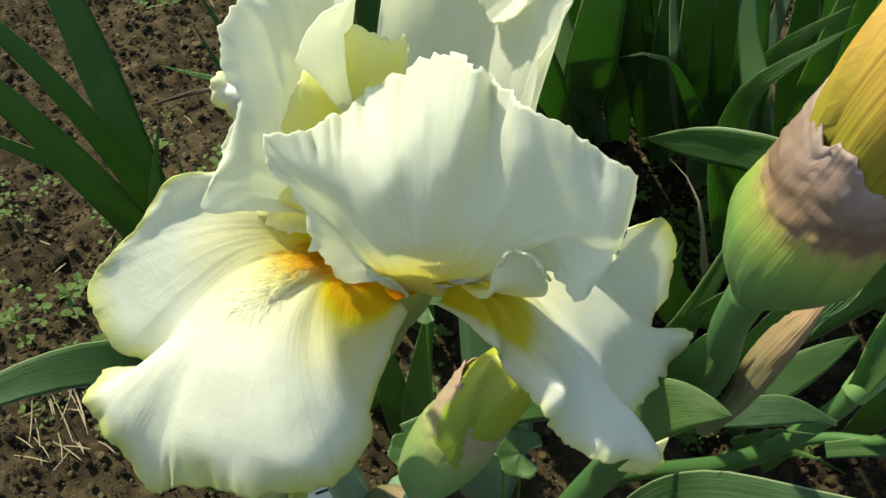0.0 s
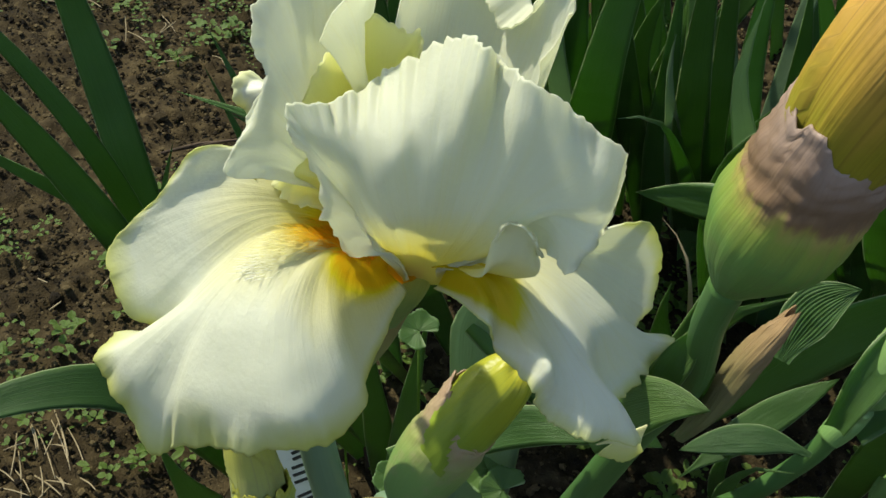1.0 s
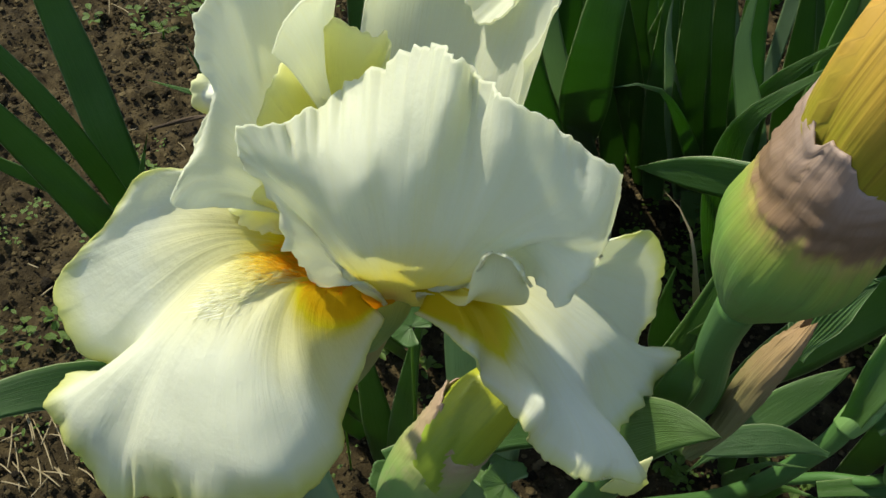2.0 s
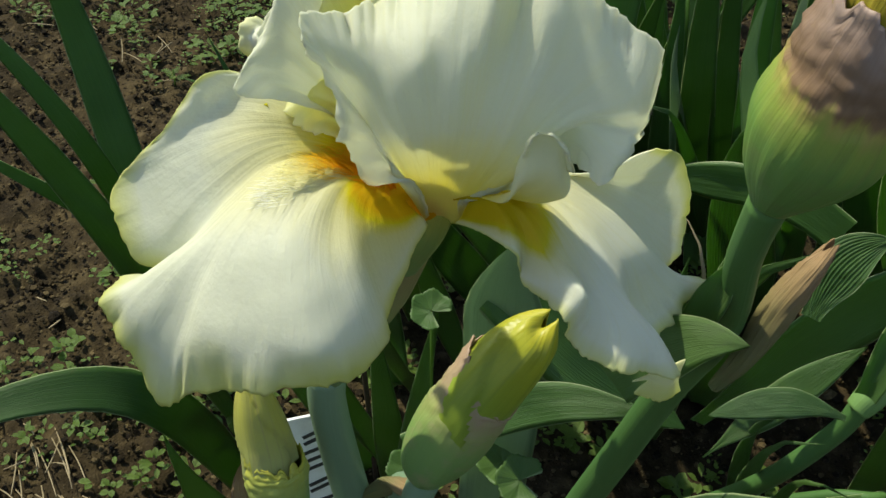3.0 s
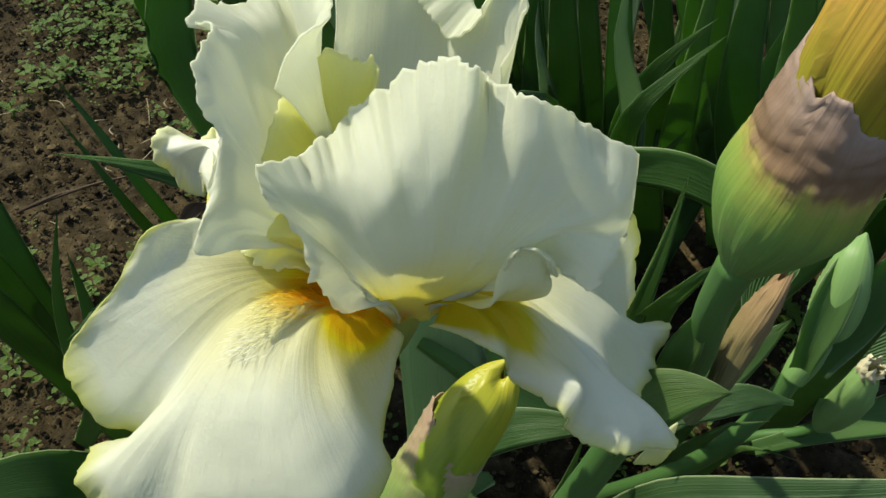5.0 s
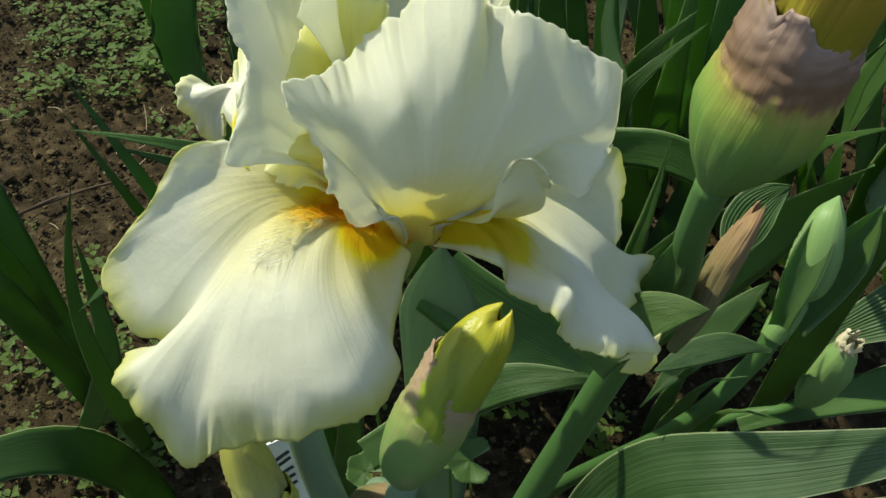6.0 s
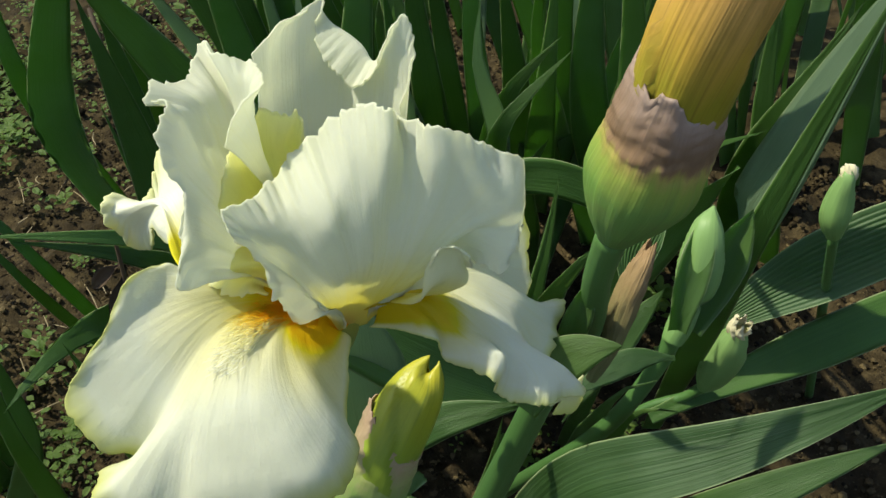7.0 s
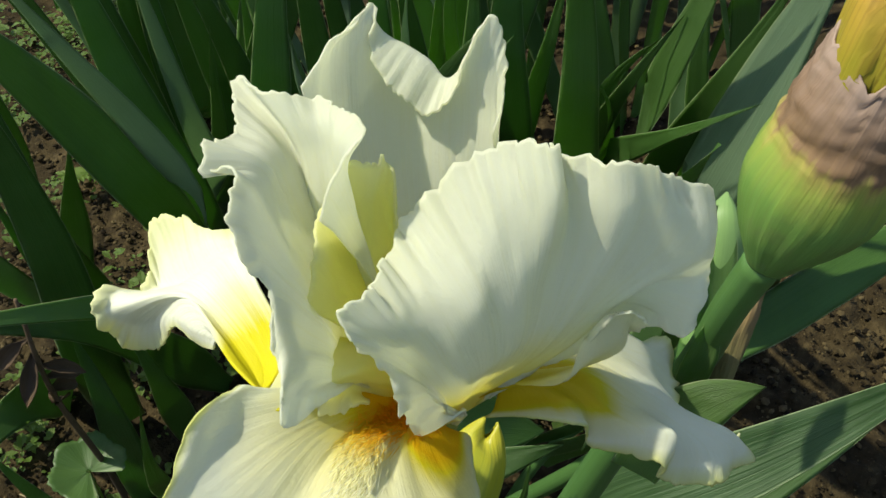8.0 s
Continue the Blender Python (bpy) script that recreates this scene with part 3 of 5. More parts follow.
standard((2, 14, 3), (-8, 2, 0), [
    [(-9, 24, 22), (-6, 28, 23), (-2, 30, 23), (2, 30, 23), (6, 30, 22), (10, 30, 22), (15, 28, 22), (19, 25, 22), (22, 20, 20), (22, 16, 18)],
    [(-11, 36, 42), (-6, 41, 44), (0, 44, 45), (6, 44, 44), (11, 42, 42), (15, 39, 41), (21, 36, 44), (26, 31, 44), (27, 26, 40), (24, 21, 34)],
    [(-9, 41, 58), (-3, 46, 62), (4, 51, 66), (11, 53, 66), (17, 51, 61), (21, 46, 58), (24, 40, 56), (29, 36, 63), (31, 32, 56), (26, 26, 45)],
    [(-9, 43, 65), (0, 48, 69), (8, 52, 69), (14, 54, 70), (10, 48, 62), (12, 42, 55), (19, 36, 53), (31, 36, 71), (33, 32, 63), (26, 26, 50)]
], label="white upright petal at the back with two raised peaks", seed=3.0, ruffle=0.0016, crease=0.0006, pleat=0.0005)
fall((-12, -2, 14), (-5, 3, 4), [
    [(-8, -8, 10), (-11, -12, 14), (-15, -14, 17), (-18, -15, 19), (-20, -15, 20), (-22, -15, 21), (-24, -15, 21), (-27, -14, 22), (-29, -14, 22), (-31, -13, 22), (-33, -12, 22), (-34, -11, 22), (-35, -10, 22), (-35, -9, 23), (-36, -7, 25), (-36, -5, 27), (-35, -3, 29), (-33, -1, 30), (-30, 0, 30)],
    [(-6, -9, 8), (-10, -17, 11), (-15, -24, 14), (-18, -28, 16), (-22, -31, 16), (-26, -32, 17), (-31, -32, 17), (-37, -30, 16), (-43, -28, 14), (-47, -26, 12), (-50, -24, 11), (-52, -22, 10), (-52, -19, 10), (-52, -16, 10), (-54, -11, 15), (-55, -5, 21), (-51, -1, 28), (-46, 1, 33), (-40, 2, 34)],
    [(-4, -9, 6), (-8, -18, 5), (-12, -28, 3), (-13, -37, 5), (-17, -43, 5), (-23, -47, 5), (-31, -46, 4), (-41, -43, 1), (-51, -39, -3), (-58, -36, -9), (-64, -32, -4), (-68, -27, -1), (-65, -21, -3), (-60, -17, -4), (-66, -13, 3), (-68, -5, 13), (-59, -2, 26), (-51, 1, 35), (-43, 3, 36)],
    [(-3, -9, 4), (-7, -18, 0), (-11, -29, -7), (-10, -37, -6), (-15, -45, -7), (-21, -50, -7), (-31, -49, -9), (-43, -46, -15), (-55, -41, -22), (-64, -38, -31), (-71, -34, -17), (-77, -27, -8), (-72, -19, -7), (-64, -16, -12), (-74, -13, -3), (-77, -5, 8), (-63, -2, 24), (-54, 1, 36), (-44, 4, 36)]
], label="hanging white petal with a yellow-green ruffled rim and orange throat", seed=4.0, beard=[(-14, -6, 17), (-22, -8, 22), (-28, -13, 22), (-35, -20, 19)], ruffle=0.0030, waves=10.0, lobe=0.0019)
fall((6, -2, 9), (3, 2, 1), [
    [(7, -5, 10), (10, -8, 12), (12, -10, 13), (15, -11, 14), (17, -12, 14), (18, -12, 14), (20, -12, 14), (21, -11, 14), (22, -10, 14), (23, -9, 13), (24, -8, 13), (25, -6, 12), (26, -4, 12), (26, -2, 12), (26, 0, 12), (27, 2, 12), (27, 3, 12), (26, 3, 12), (24, 2, 12)],
    [(6, -6, 7), (12, -12, 11), (16, -16, 12), (20, -18, 9), (24, -22, 8), (27, -23, 8), (30, -24, 7), (33, -25, 6), (36, -25, 5), (38, -23, 4), (40, -20, 3), (42, -14, 1), (44, -8, 0), (46, -2, -1), (46, 3, -2), (47, 8, -2), (47, 11, 1), (43, 8, 8), (38, 4, 13)],
    [(5, -6, 4), (12, -14, 8), (17, -20, 9), (20, -21, 3), (27, -29, 7), (32, -33, 8), (34, -31, 1), (40, -34, -2), (46, -35, -4), (50, -32, -5), (47, -22, -13), (49, -13, -17), (56, -5, -16), (60, 3, -18), (57, 10, -22), (60, 19, -22), (60, 22, -14), (53, 14, 4), (45, 6, 16)],
    [(4, -5, 2), (11, -14, 6), (17, -22, 8), (20, -21, -1), (26, -31, 1), (29, -35, 1), (31, -34, -8), (38, -38, -9), (47, -39, -11), (56, -36, -14), (51, -24, -20), (54, -16, -24), (63, -3, -24), (71, 9, -26), (61, 14, -30), (66, 27, -32), (68, 31, -21), (60, 20, 5), (50, 7, 18)]
], label="hanging white petal in the shade with a yellow haft and ruffled rim", mat="fall_yellow", seed=5.0, ruffle=0.0024, waves=9.0)
fall((-42, 0, 30), (-3, 2, -1), [
    [(-42, 12, 30), (-42, 14, 30), (-41, 15, 29), (-41, 16, 28), (-40, 16, 27), (-39, 16, 26), (-38, 16, 26), (-37, 16, 26), (-36, 16, 26), (-35, 15, 27), (-34, 14, 28), (-33, 13, 29), (-32, 12, 29)],
    [(-41, 22, 28), (-42, 28, 27), (-42, 34, 27), (-42, 38, 26), (-42, 40, 25), (-42, 41, 25), (-41, 41, 25), (-40, 42, 25), (-38, 42, 26), (-36, 41, 28), (-34, 39, 31), (-32, 36, 34), (-30, 30, 36)],
    [(-42, 25, 26), (-44, 33, 23), (-45, 42, 20), (-47, 53, 10), (-50, 57, 8), (-54, 59, 12), (-51, 61, 13), (-45, 62, 9), (-42, 62, 8), (-39, 60, 11), (-36, 55, 17), (-32, 49, 26), (-29, 38, 36)],
    [(-43, 26, 23), (-44, 32, 19), (-46, 43, 16), (-48, 56, -2), (-54, 66, -10), (-59, 61, 7), (-57, 65, 14), (-47, 66, 9), (-42, 72, 14), (-39, 75, 19), (-34, 68, 24), (-31, 58, 26), (-28, 42, 37)]
], label="narrow white back petal with a bright yellow haft and curled tip", seed=6.0, ruffle=0.0014, waves=8.0, mat="fall_back")
style((-7, 0, 11), (0, 4, 0), [
    [(-16, 6, 26), (-15, 2, 27), (-15, 0, 26), (-14, -1, 22), (-14, 1, 18), (-13, 1, 14)],
    [(-29, 7, 36), (-28, 0, 37), (-26, -5, 36), (-25, -3, 31), (-23, 0, 25), (-20, 2, 17)],
    [(-40, 4, 30), (-39, 0, 29), (-35, -4, 30), (-31, -5, 27), (-26, -5, 27), (-22, -3, 22)]
], label="pale yellow style arm over the beard", seed=7.0)
style((6, 0, 9), (-3, 2, 1), [
    [(10, -9, 13), (12, -11, 15), (14, -12, 16), (16, -12, 16), (18, -10, 14)],
    [(15, -17, 19), (18, -20, 26), (21, -21, 28), (24, -21, 27), (27, -18, 22)],
    [(17, -19, 32), (19, -22, 38), (22, -23, 39), (25, -23, 37), (27, -20, 30)],
    [(17, -21, 34), (20, -24, 41), (22, -26, 42), (25, -26, 39), (28, -23, 32)]
], label="pale style arm with a turned-up lip", seed=8.0, mat="style_lip", rough=0.3)
style((-6, 8, 10), (-6, 0, 0), [
    [(0, 12, 22), (-2, 14, 26), (-5, 15, 28), (-8, 14, 28), (-11, 12, 27), (-13, 10, 25), (-15, 7, 22)],
    [(-3, 13, 38), (-4, 17, 43), (-8, 16, 48), (-12, 15, 48), (-16, 12, 45), (-20, 8, 42), (-20, 4, 36)],
    [(-7, 8, 42), (-4, 16, 53), (-4, 20, 58), (-11, 15, 66), (-18, 13, 62), (-26, 8, 56), (-28, 3, 47)]
], label="pale yellow style arm in the heart of the flower", seed=9.0, mat="style_crest")
petal_lobe((52, -32, -17), (6, 2, 2), [
    [(50, -33, -19), (52, -33, -20), (55, -32, -21), (57, -31, -20)],
    [(48, -34, -21), (51, -33, -23), (55, -32, -24), (58, -30, -24)],
    [(47, -34, -23), (51, -33, -26), (55, -32, -27), (59, -29, -27)]
], label="pale yellow curled rim under the petal tip", seed=11.0)

part("stem", tube_mesh("stem", [(6, 40, -580), (-15, 36, -300), (-36, 33, -135), (-38, 33, -97)], [8, 7.5, 6.7, 6.5]), MAT["stem"], flower, "smooth gray-green round stem")
part("spathe", tube_mesh("spathe", [(-38, 33, -98), (-31, 27, -72), (-16, 15, -36), (-5, 7, -9)], [7.2, 10.5, 9.5, 5.5], flat=0.8, lobes=0.12, around=24), MAT["spathe_old"], flower, "papery green and brown spathe under the flower")
part("perianth_tube", tube_mesh("perianth_tube", [(-10, 9, -24), (-3, 5, -9), (0, 6, 2)], [5, 4.5, 5]), MAT["bud_green"], flower)
part("throat", sheet_mesh("throat", tube_grid([(-4, 7, -6), (-6, 5, 3), (-9, 4, 12)], [5, 8.5, 10.5], around=48, steps=14, flat=0.8, lobes=0.25, seed=3.0), closed=True), MAT["throat"], flower, "orange-yellow throat where the petals meet", 0.0005)


# ---- buds ----
def torn_mesh(name, spine, radii, tear=0.004, seed=0.0, around=72, steps=60, flat=1.0, ribs=0.0, side=(1, 0, 0), bias=0.0, wrinkle=1.0):
    """An open husk round a spine, with a ragged upper rim."""
    grid = tube_grid(spine, radii, around, steps, flat, side, 0.05, seed)
    axis = (Vector(spine[-1]) - Vector(spine[0])).normalized()
    for j, row in enumerate(grid):
        c = sum(row, Vector()) / around
        for i in range(around):
            a = 2 * math.pi * i / around
            f = j / steps
            row[i] = c + (row[i] - c) * (1 + ribs * math.sin(a * 17 + 1.5 * noise.noise(Vector((f * 3, seed, 0)))) * smooth(0.02, 0.2, f) * (1 - 0.6 * f))
            rag = noise.noise(Vector((math.cos(a) * 2.2, math.sin(a) * 2.2, seed))) + 0.6 * noise.noise(Vector((math.cos(a) * 7, math.sin(a) * 7, seed + 3)))
            crimp = noise.noise(Vector((math.cos(a) * 2.5, math.sin(a) * 2.5, f * 26 + seed))) + 0.6 * noise.noise(Vector((math.cos(a) * 6, math.sin(a) * 6, f * 40 + seed)))
            row[i] += (row[i] - c).normalized() * 0.0007 * wrinkle * crimp * smooth(0.5, 0.66, f)
            row[i] += axis * (tear * rag + bias * math.cos(a - 2.6)) * smooth(0.72, 1.0, f)
    return sheet_mesh(name, grid, closed=True)


def furled_mesh(name, spine, radii, folds=3, depth=0.16, twist=1.2, seed=0.0, around=60, steps=40, tips=0.0, crumple=0.0):
    """Petals rolled round one another: a tube whose section is a spiral, so that each petal's edge shows as a step."""
    grid = tube_grid(spine, radii, around, steps, seed=seed, lobes=0.04)
    axis = (Vector(spine[-1]) - Vector(spine[0])).normalized()
    for j, row in enumerate(grid):
        c, f = sum(row, Vector()) / around, j / steps
        for i in range(around):
            a = (i / around * folds + twist * f + 0.05 * noise.noise(Vector((f * 6, seed, 1)))) % 1.0
            k = 1 + depth * (a - 0.5) * smooth(0.0, 0.15, f)
            wave = 0.02 * math.sin(40 * i / around + 5 * f) + crumple * noise.noise(Vector((math.cos(6.2832 * i / around) * 1.8, math.sin(6.2832 * i / around) * 1.8, f * 7 + seed)))
            row[i] = c + (row[i] - c) * (k + wave) + axis * tips * math.cos(2 * math.pi * a) * smooth(0.75, 1.0, f)
    return sheet_mesh(name, grid, closed=True)


big_bud = thing("iris_bud", "large golden iris bud in a green and brown papery spathe", "flower bud")
part("spathe", torn_mesh("spathe", [(72.6, -14.5, 596), (75, -15.5, 607), (77.5, -17, 618), (79.4, -19, 629), (80.8, -21, 640), (81.8, -23, 650)], [4.8, 11.2, 15.0, 14.6, 13.6, 11.8], tear=0.0038, seed=2.0, ribs=0.014, bias=0.003), MAT["spathe"], big_bud, "ribbed green spathe with a torn brown papery top", 0.0006)
part("petals", furled_mesh("petals", [(78, -19, 612), (81, -22, 642), (86, -24, 664), (95, -27, 692), (103, -29, 715)], [10, 11.4, 12.4, 10.4, 3], seed=1.0), MAT["bud_petal"], big_bud, "furled golden yellow petals with brown veins", 0.0004)

part("stem", tube_mesh("stem", [(10, 60, -4), (30, 62, 250), (66, 24, 470), (76, 4, 535), (73, -7, 574), (72.6, -14, 597)], [8, 7.0, 5.6, 4.8, 4.4, 4.8]), MAT["stem_shaded"], big_bud)
part("green_bract", blade_mesh("green_bract", [(64, -5, 538), (67, -5, 551), (70, -5, 561), (73, -3, 570)], 9, (-0.3, -0.75, 0.6), curl=0.5, taper=0.9, seed=3.0), MAT["leaf_light"], big_bud, "pale olive bract that sheathes the stem")
part("dry_bract", furled_mesh("dry_bract", [(76, -3, 521), (82, -2, 532), (89, 2, 548), (95, 5, 558), (99, 7, 565)], [1.8, 2.8, 3.9, 3.7, 1.6], folds=2, depth=0.45, twist=0.45, seed=4.0, tips=0.002, crumple=0.16), MAT["dry"], big_bud, "withered light brown bract beside the stem")

yellow_bud = thing("iris_bud", "half-grown yellow-green iris bud below the flower", "flower bud")
part("spathe", torn_mesh("spathe", [(-4, 25, 432), (-2, 26, 443), (5, 29, 457), (12, 32, 470), (18, 35, 480)], [5, 11.0, 13.6, 13.2, 12.2], tear=0.0045, seed=6.0, flat=0.9, bias=0.006), MAT["spathe_green"], yellow_bud, "green spathe with a pinkish brown papery rim", 0.0005)
part("petals", furled_mesh("petals", [(-4, 25, 435), (0, 28, 446), (9, 31, 465), (20, 34, 483), (29, 37, 495), (34, 39, 501)], [5.5, 10.2, 12.2, 11.4, 8.6, 2.0], folds=2, depth=0.2, seed=3.0, tips=0.003), MAT["bud_yellow"], yellow_bud, "furled greenish yellow petals", 0.0004)
part("stem", tube_mesh("stem", [(-4, 40, 330), (-14, 42, 400), (-8, 24, 422), (-4, 25, 434)], [5.5, 5.5, 5.5, 6]), MAT["stem"], yellow_bud)
part("dry_bract", tube_mesh("dry_bract", [(-28, 30, 413), (-17, 31, 420), (-9, 27, 424), (-2, 22, 425)], [2, 5, 6, 3], flat=0.5, lobes=0.3, seed=8.0), MAT["dry"], yellow_bud, "withered tan bract")

low_bud = thing("iris_bud", "yellow-green iris bud beneath the drooping petal", "flower bud")
part("petals", furled_mesh("petals", [(-60, 22, 493), (-58, 18, 479), (-56, 15, 464), (-55, 12, 453)], [2, 6.5, 8.5, 9], folds=3, depth=0.2, seed=5.0), MAT["bud_pale"], low_bud, "furled yellow-green petals", 0.0004)
part("spathe", torn_mesh("spathe", [(-50, 6, 424), (-52, 9, 438), (-53, 11, 451), (-54, 14, 460)], [6, 9.5, 10.2, 9.2], tear=0.006, seed=9.0, bias=0.004), MAT["bud_green"], low_bud, "pale green spathe", 0.0005)
part("dry_bract", blade_mesh("dry_bract", [(-52, 2, 419), (-60, 7, 438), (-64, 11, 448), (-65, 13, 453)], 16, (-0.3, -0.7, 0.6), curl=0.6, taper=0.9, seed=2.0), MAT["dry"], low_bud, "withered tan bract")
part("stem", tube_mesh("stem", [(-28, 36, 300), (-34, 32, 370), (-50, 6, 424)], [6, 6, 6]), MAT["stem"], low_bud)

side_bud = thing("iris_bud", "small plump green iris bud on a jointed side stem", "flower bud")
part("bud", furled_mesh("bud", [(175, 82, 438), (177, 84, 445), (181, 89, 459), (185, 94, 472), (190, 99, 479)], [4, 8.6, 9.8, 7.4, 0.6], folds=2, depth=0.20, twist=0.5, seed=2.0), MAT["small_bud"], side_bud)
part("bract", blade_mesh("bract", [(172, 81, 425), (187, 86, 439), (198, 91, 456), (209, 95, 474)], 20, (-0.2, -0.7, 0.7), curl=0.7, seed=4.0), MAT["leaf_light"], side_bud, "light green bract behind the bud")
part("outer_bract", blade_mesh("outer_bract", [(162, 72, 434), (166, 75, 450), (173, 82, 462), (183, 93, 474), (189, 99, 478)], 15, (-0.35, -0.6, 0.7), curl=0.75, root=0.6, seed=6.0, thick=0.0016), MAT["leaf_light"], side_bud, "green bract wrapped round the bud")
part("joint", tube_mesh("joint", [(165, 79, 418), (169, 81, 424), (173, 83, 430), (175, 82, 436)], [5, 6.2, 6, 4.6], lobes=0.1, seed=7.0), MAT["small_bud"], side_bud, "pale swollen node with papery bract")
part("stem", tube_mesh("stem", [(90, 230, -4), (110, 190, 150), (140, 100, 330), (162, 85, 392), (169, 82, 424)], [5.5, 5, 4.6, 4.4, 4.6]), MAT["stem_shaded"], side_bud)

tiny_bud = thing("iris_bud", "small green iris bud with a pale frayed tip", "flower bud")
part("bud", furled_mesh("bud", [(264, 172, 235), (267, 170, 248), (270, 166, 268), (270, 160, 290), (270, 157, 305)], [4.5, 9.5, 12, 10, 5.5], folds=2, depth=0.2, twist=0.4, seed=5.0), MAT["small_bud"], tiny_bud)
part("frayed_tip", furled_mesh("frayed_tip", [(270, 158, 300), (270, 157, 306), (271, 156, 312)], [5, 6.5, 5.5], folds=6, depth=0.5, seed=8.0, around=36, steps=12, tips=0.003), MAT["frayed"], tiny_bud, "dry cream frayed bud tip")
part("stem", tube_mesh("stem", [(150, 240, -4), (190, 215, 140), (232, 195, 198), (257, 180, 220), (264, 172, 236)], [4.5, 4, 3.6, 3.4, 3.8]), MAT["stem_shaded"], tiny_bud)

far_bud = thing("iris_bud", "small green iris bud with a dry tip near the soil", "flower bud")
part("bud", furled_mesh("bud", [(305, 139, 388), (302, 139, 402), (303, 140, 415), (304, 140, 428), (306, 142, 431)], [4.5, 7.8, 7.2, 4.5, 3], folds=2, depth=0.2, twist=0.5, seed=6.0), MAT["small_bud"], far_bud)
part("dry_tip", furled_mesh("dry_tip", [(304, 140, 427), (306, 142, 431), (308, 144, 433)], [4, 4.5, 3.5], folds=5, depth=0.4, seed=4.0, around=30, steps=10), MAT["frayed"], far_bud, "dry cream bud tip")
part("stem", tube_mesh("stem", [(480, 285, 0), (305, 139, 389)], [4, 3.0]), MAT["stem_shaded"], far_bud)


# ---- plant labels ----
def plant_label(foot, head, width, face, strokes, name_label):
    """A plastic stake from foot to head (mm); strokes: (along, across, length, slant) of the marker lines on it, in parts of its size."""
    stake = thing("plant_label", name_label, "plant label")
    me = bpy.data.meshes.new("stake")
    a, b = Vector(foot) * 0.001, Vector(head) * 0.001
    d = (b - a).normalized()
    f = (Vector(face) - d * Vector(face).dot(d)).normalized()
    x = d.cross(f) * width * 0.0005
    bm = bmesh.new()
    h = (b - a).length
    ring = [a, a + d * 0.02 - x, a + d * h * 0.97 - x, b - x * 0.85, b + x * 0.85, a + d * h * 0.97 + x, a + d * 0.02 + x]
    lo = [bm.verts.new(p - f * 0.0006) for p in ring]
    hi = [bm.verts.new(p + f * 0.0006) for p in ring]
    bm.faces.new(hi)
    bm.faces.new(lo[::-1])
    for i in range(len(ring)):
        k = (i + 1) % len(ring)
        bm.faces.new((lo[i], lo[k], hi[k], hi[i]))
    bm.to_mesh(me)
    bm.free()
    part("stake", me, MAT["label"], stake)
    for along, across, length, slant in strokes:
        p = b - d * along * 0.001 + x * across + f * 0.0007
        e = (x.normalized() * math.cos(radians(slant)) + d * math.sin(radians(slant))) * length * 0.0005
        t = e.normalized().cross(f) * 0.0009
        mk = bpy.data.meshes.new("pen_stroke")
        q = [p - e - t, p + e - t, p + e + t, p - e + t]
        mk.from_pydata([v for v in q] + [v + f * 0.0003 for v in q], [], [(4, 5, 6, 7), (0, 1, 5, 4), (1, 2, 6, 5), (2, 3, 7, 6), (3, 0, 4, 7)])
        part("pen_stroke", mk, MAT["ink"], stake)
    return stake



plant_label((-26, 49, 0), (-53, 65, 415), 21, (0.13, -0.59, 0.79), [(10, 0.1, 9, 20), (14, 0.1, 9, 20), (20, 0.05, 10, 15), (25, 0.05, 10, 15), (30, 0.05, 10, 15), (40, 0, 9, 20), (44, 0, 9, 20), (52, 0, 10, 10)], "white plastic plant label with black writing beside the stem")
plant_label((244, 733, 0), (244, 666, 174), 24, (-0.21, -0.78, 0.58), [(38, 0.2, 12, 35), (44, 0.1, 14, -25), (52, 0, 8, 35)], "white plastic plant label standing in shade among the leaves")


# ---- leaves ----
leaf([(-242, 464, 0), (-245, 419, 189), (-271, 457, 288), (-297, 479, 384), (-302, 466, 472)], 30, (0.33, -0.76, 0.56), "leaf")
leaf([(-257, 492, 0), (-237, 382, 238), (-269, 383, 326), (-308, 374, 405), (-341, 353, 470)], 17, (0.36, -0.74, 0.57), "leaf")
leaf([(-250, 463, 0), (-228, 335, 246), (-255, 325, 324), (-279, 310, 395), (-315, 298, 470)], 24, (0.37, -0.70, 0.61), "leaf")
leaf([(-289, 552, 0), (-253, 354, 267), (-269, 331, 301), (-302, 316, 345), (-331, 297, 383)], 14, (0.37, -0.69, 0.62), "leaf")
leaf([(-174, 326, 0), (-161, 209, 234), (-193, 192, 277), (-230, 173, 287), (-258, 151, 293), (-305, 103, 302)], 32, (0.38, -0.58, 0.72), "leaf", turn=20)
leaf([(100, 534, 0), (5, 256, 374), (-30, 242, 411), (-61, 222, 442), (-96, 218, 459), (-133, 220, 469)], 34, (0.07, -0.78, 0.62), "leaf", root=0.5, taper=0.62)
leaf([(60, 514, 0), (-29, 304, 330), (-65, 292, 369), (-97, 290, 389), (-130, 287, 408)], 34, (0.07, -0.77, 0.64), "leaf", root=0.5, taper=0.7)
leaf([(-8, 623, 0), (-84, 412, 309), (-106, 418, 396), (-82, 397, 472), (-65, 373, 529), (-45, 343, 580)], 36, (0.25, -0.88, 0.40), "leaf_gray", turn=10, wave=0.3, flip=(0.68, 75))
leaf([(0, 656, 0), (-47, 447, 270), (-47, 461, 344), (-50, 469, 410), (-57, 470, 454)], 38, (-0.03, -0.82, 0.57), "leaf", taper=0.75)
# one folded leaf as two blades: its dark half, then its lit half in paler colour
leaf([(102, 681, 0), (23, 345, 351), (-4, 350, 417), (-28, 345, 471), (-50, 335, 518), (-67, 325, 556)], 32, (0.10, -0.90, 0.40), "leaf", taper=1.1, root=0.7)
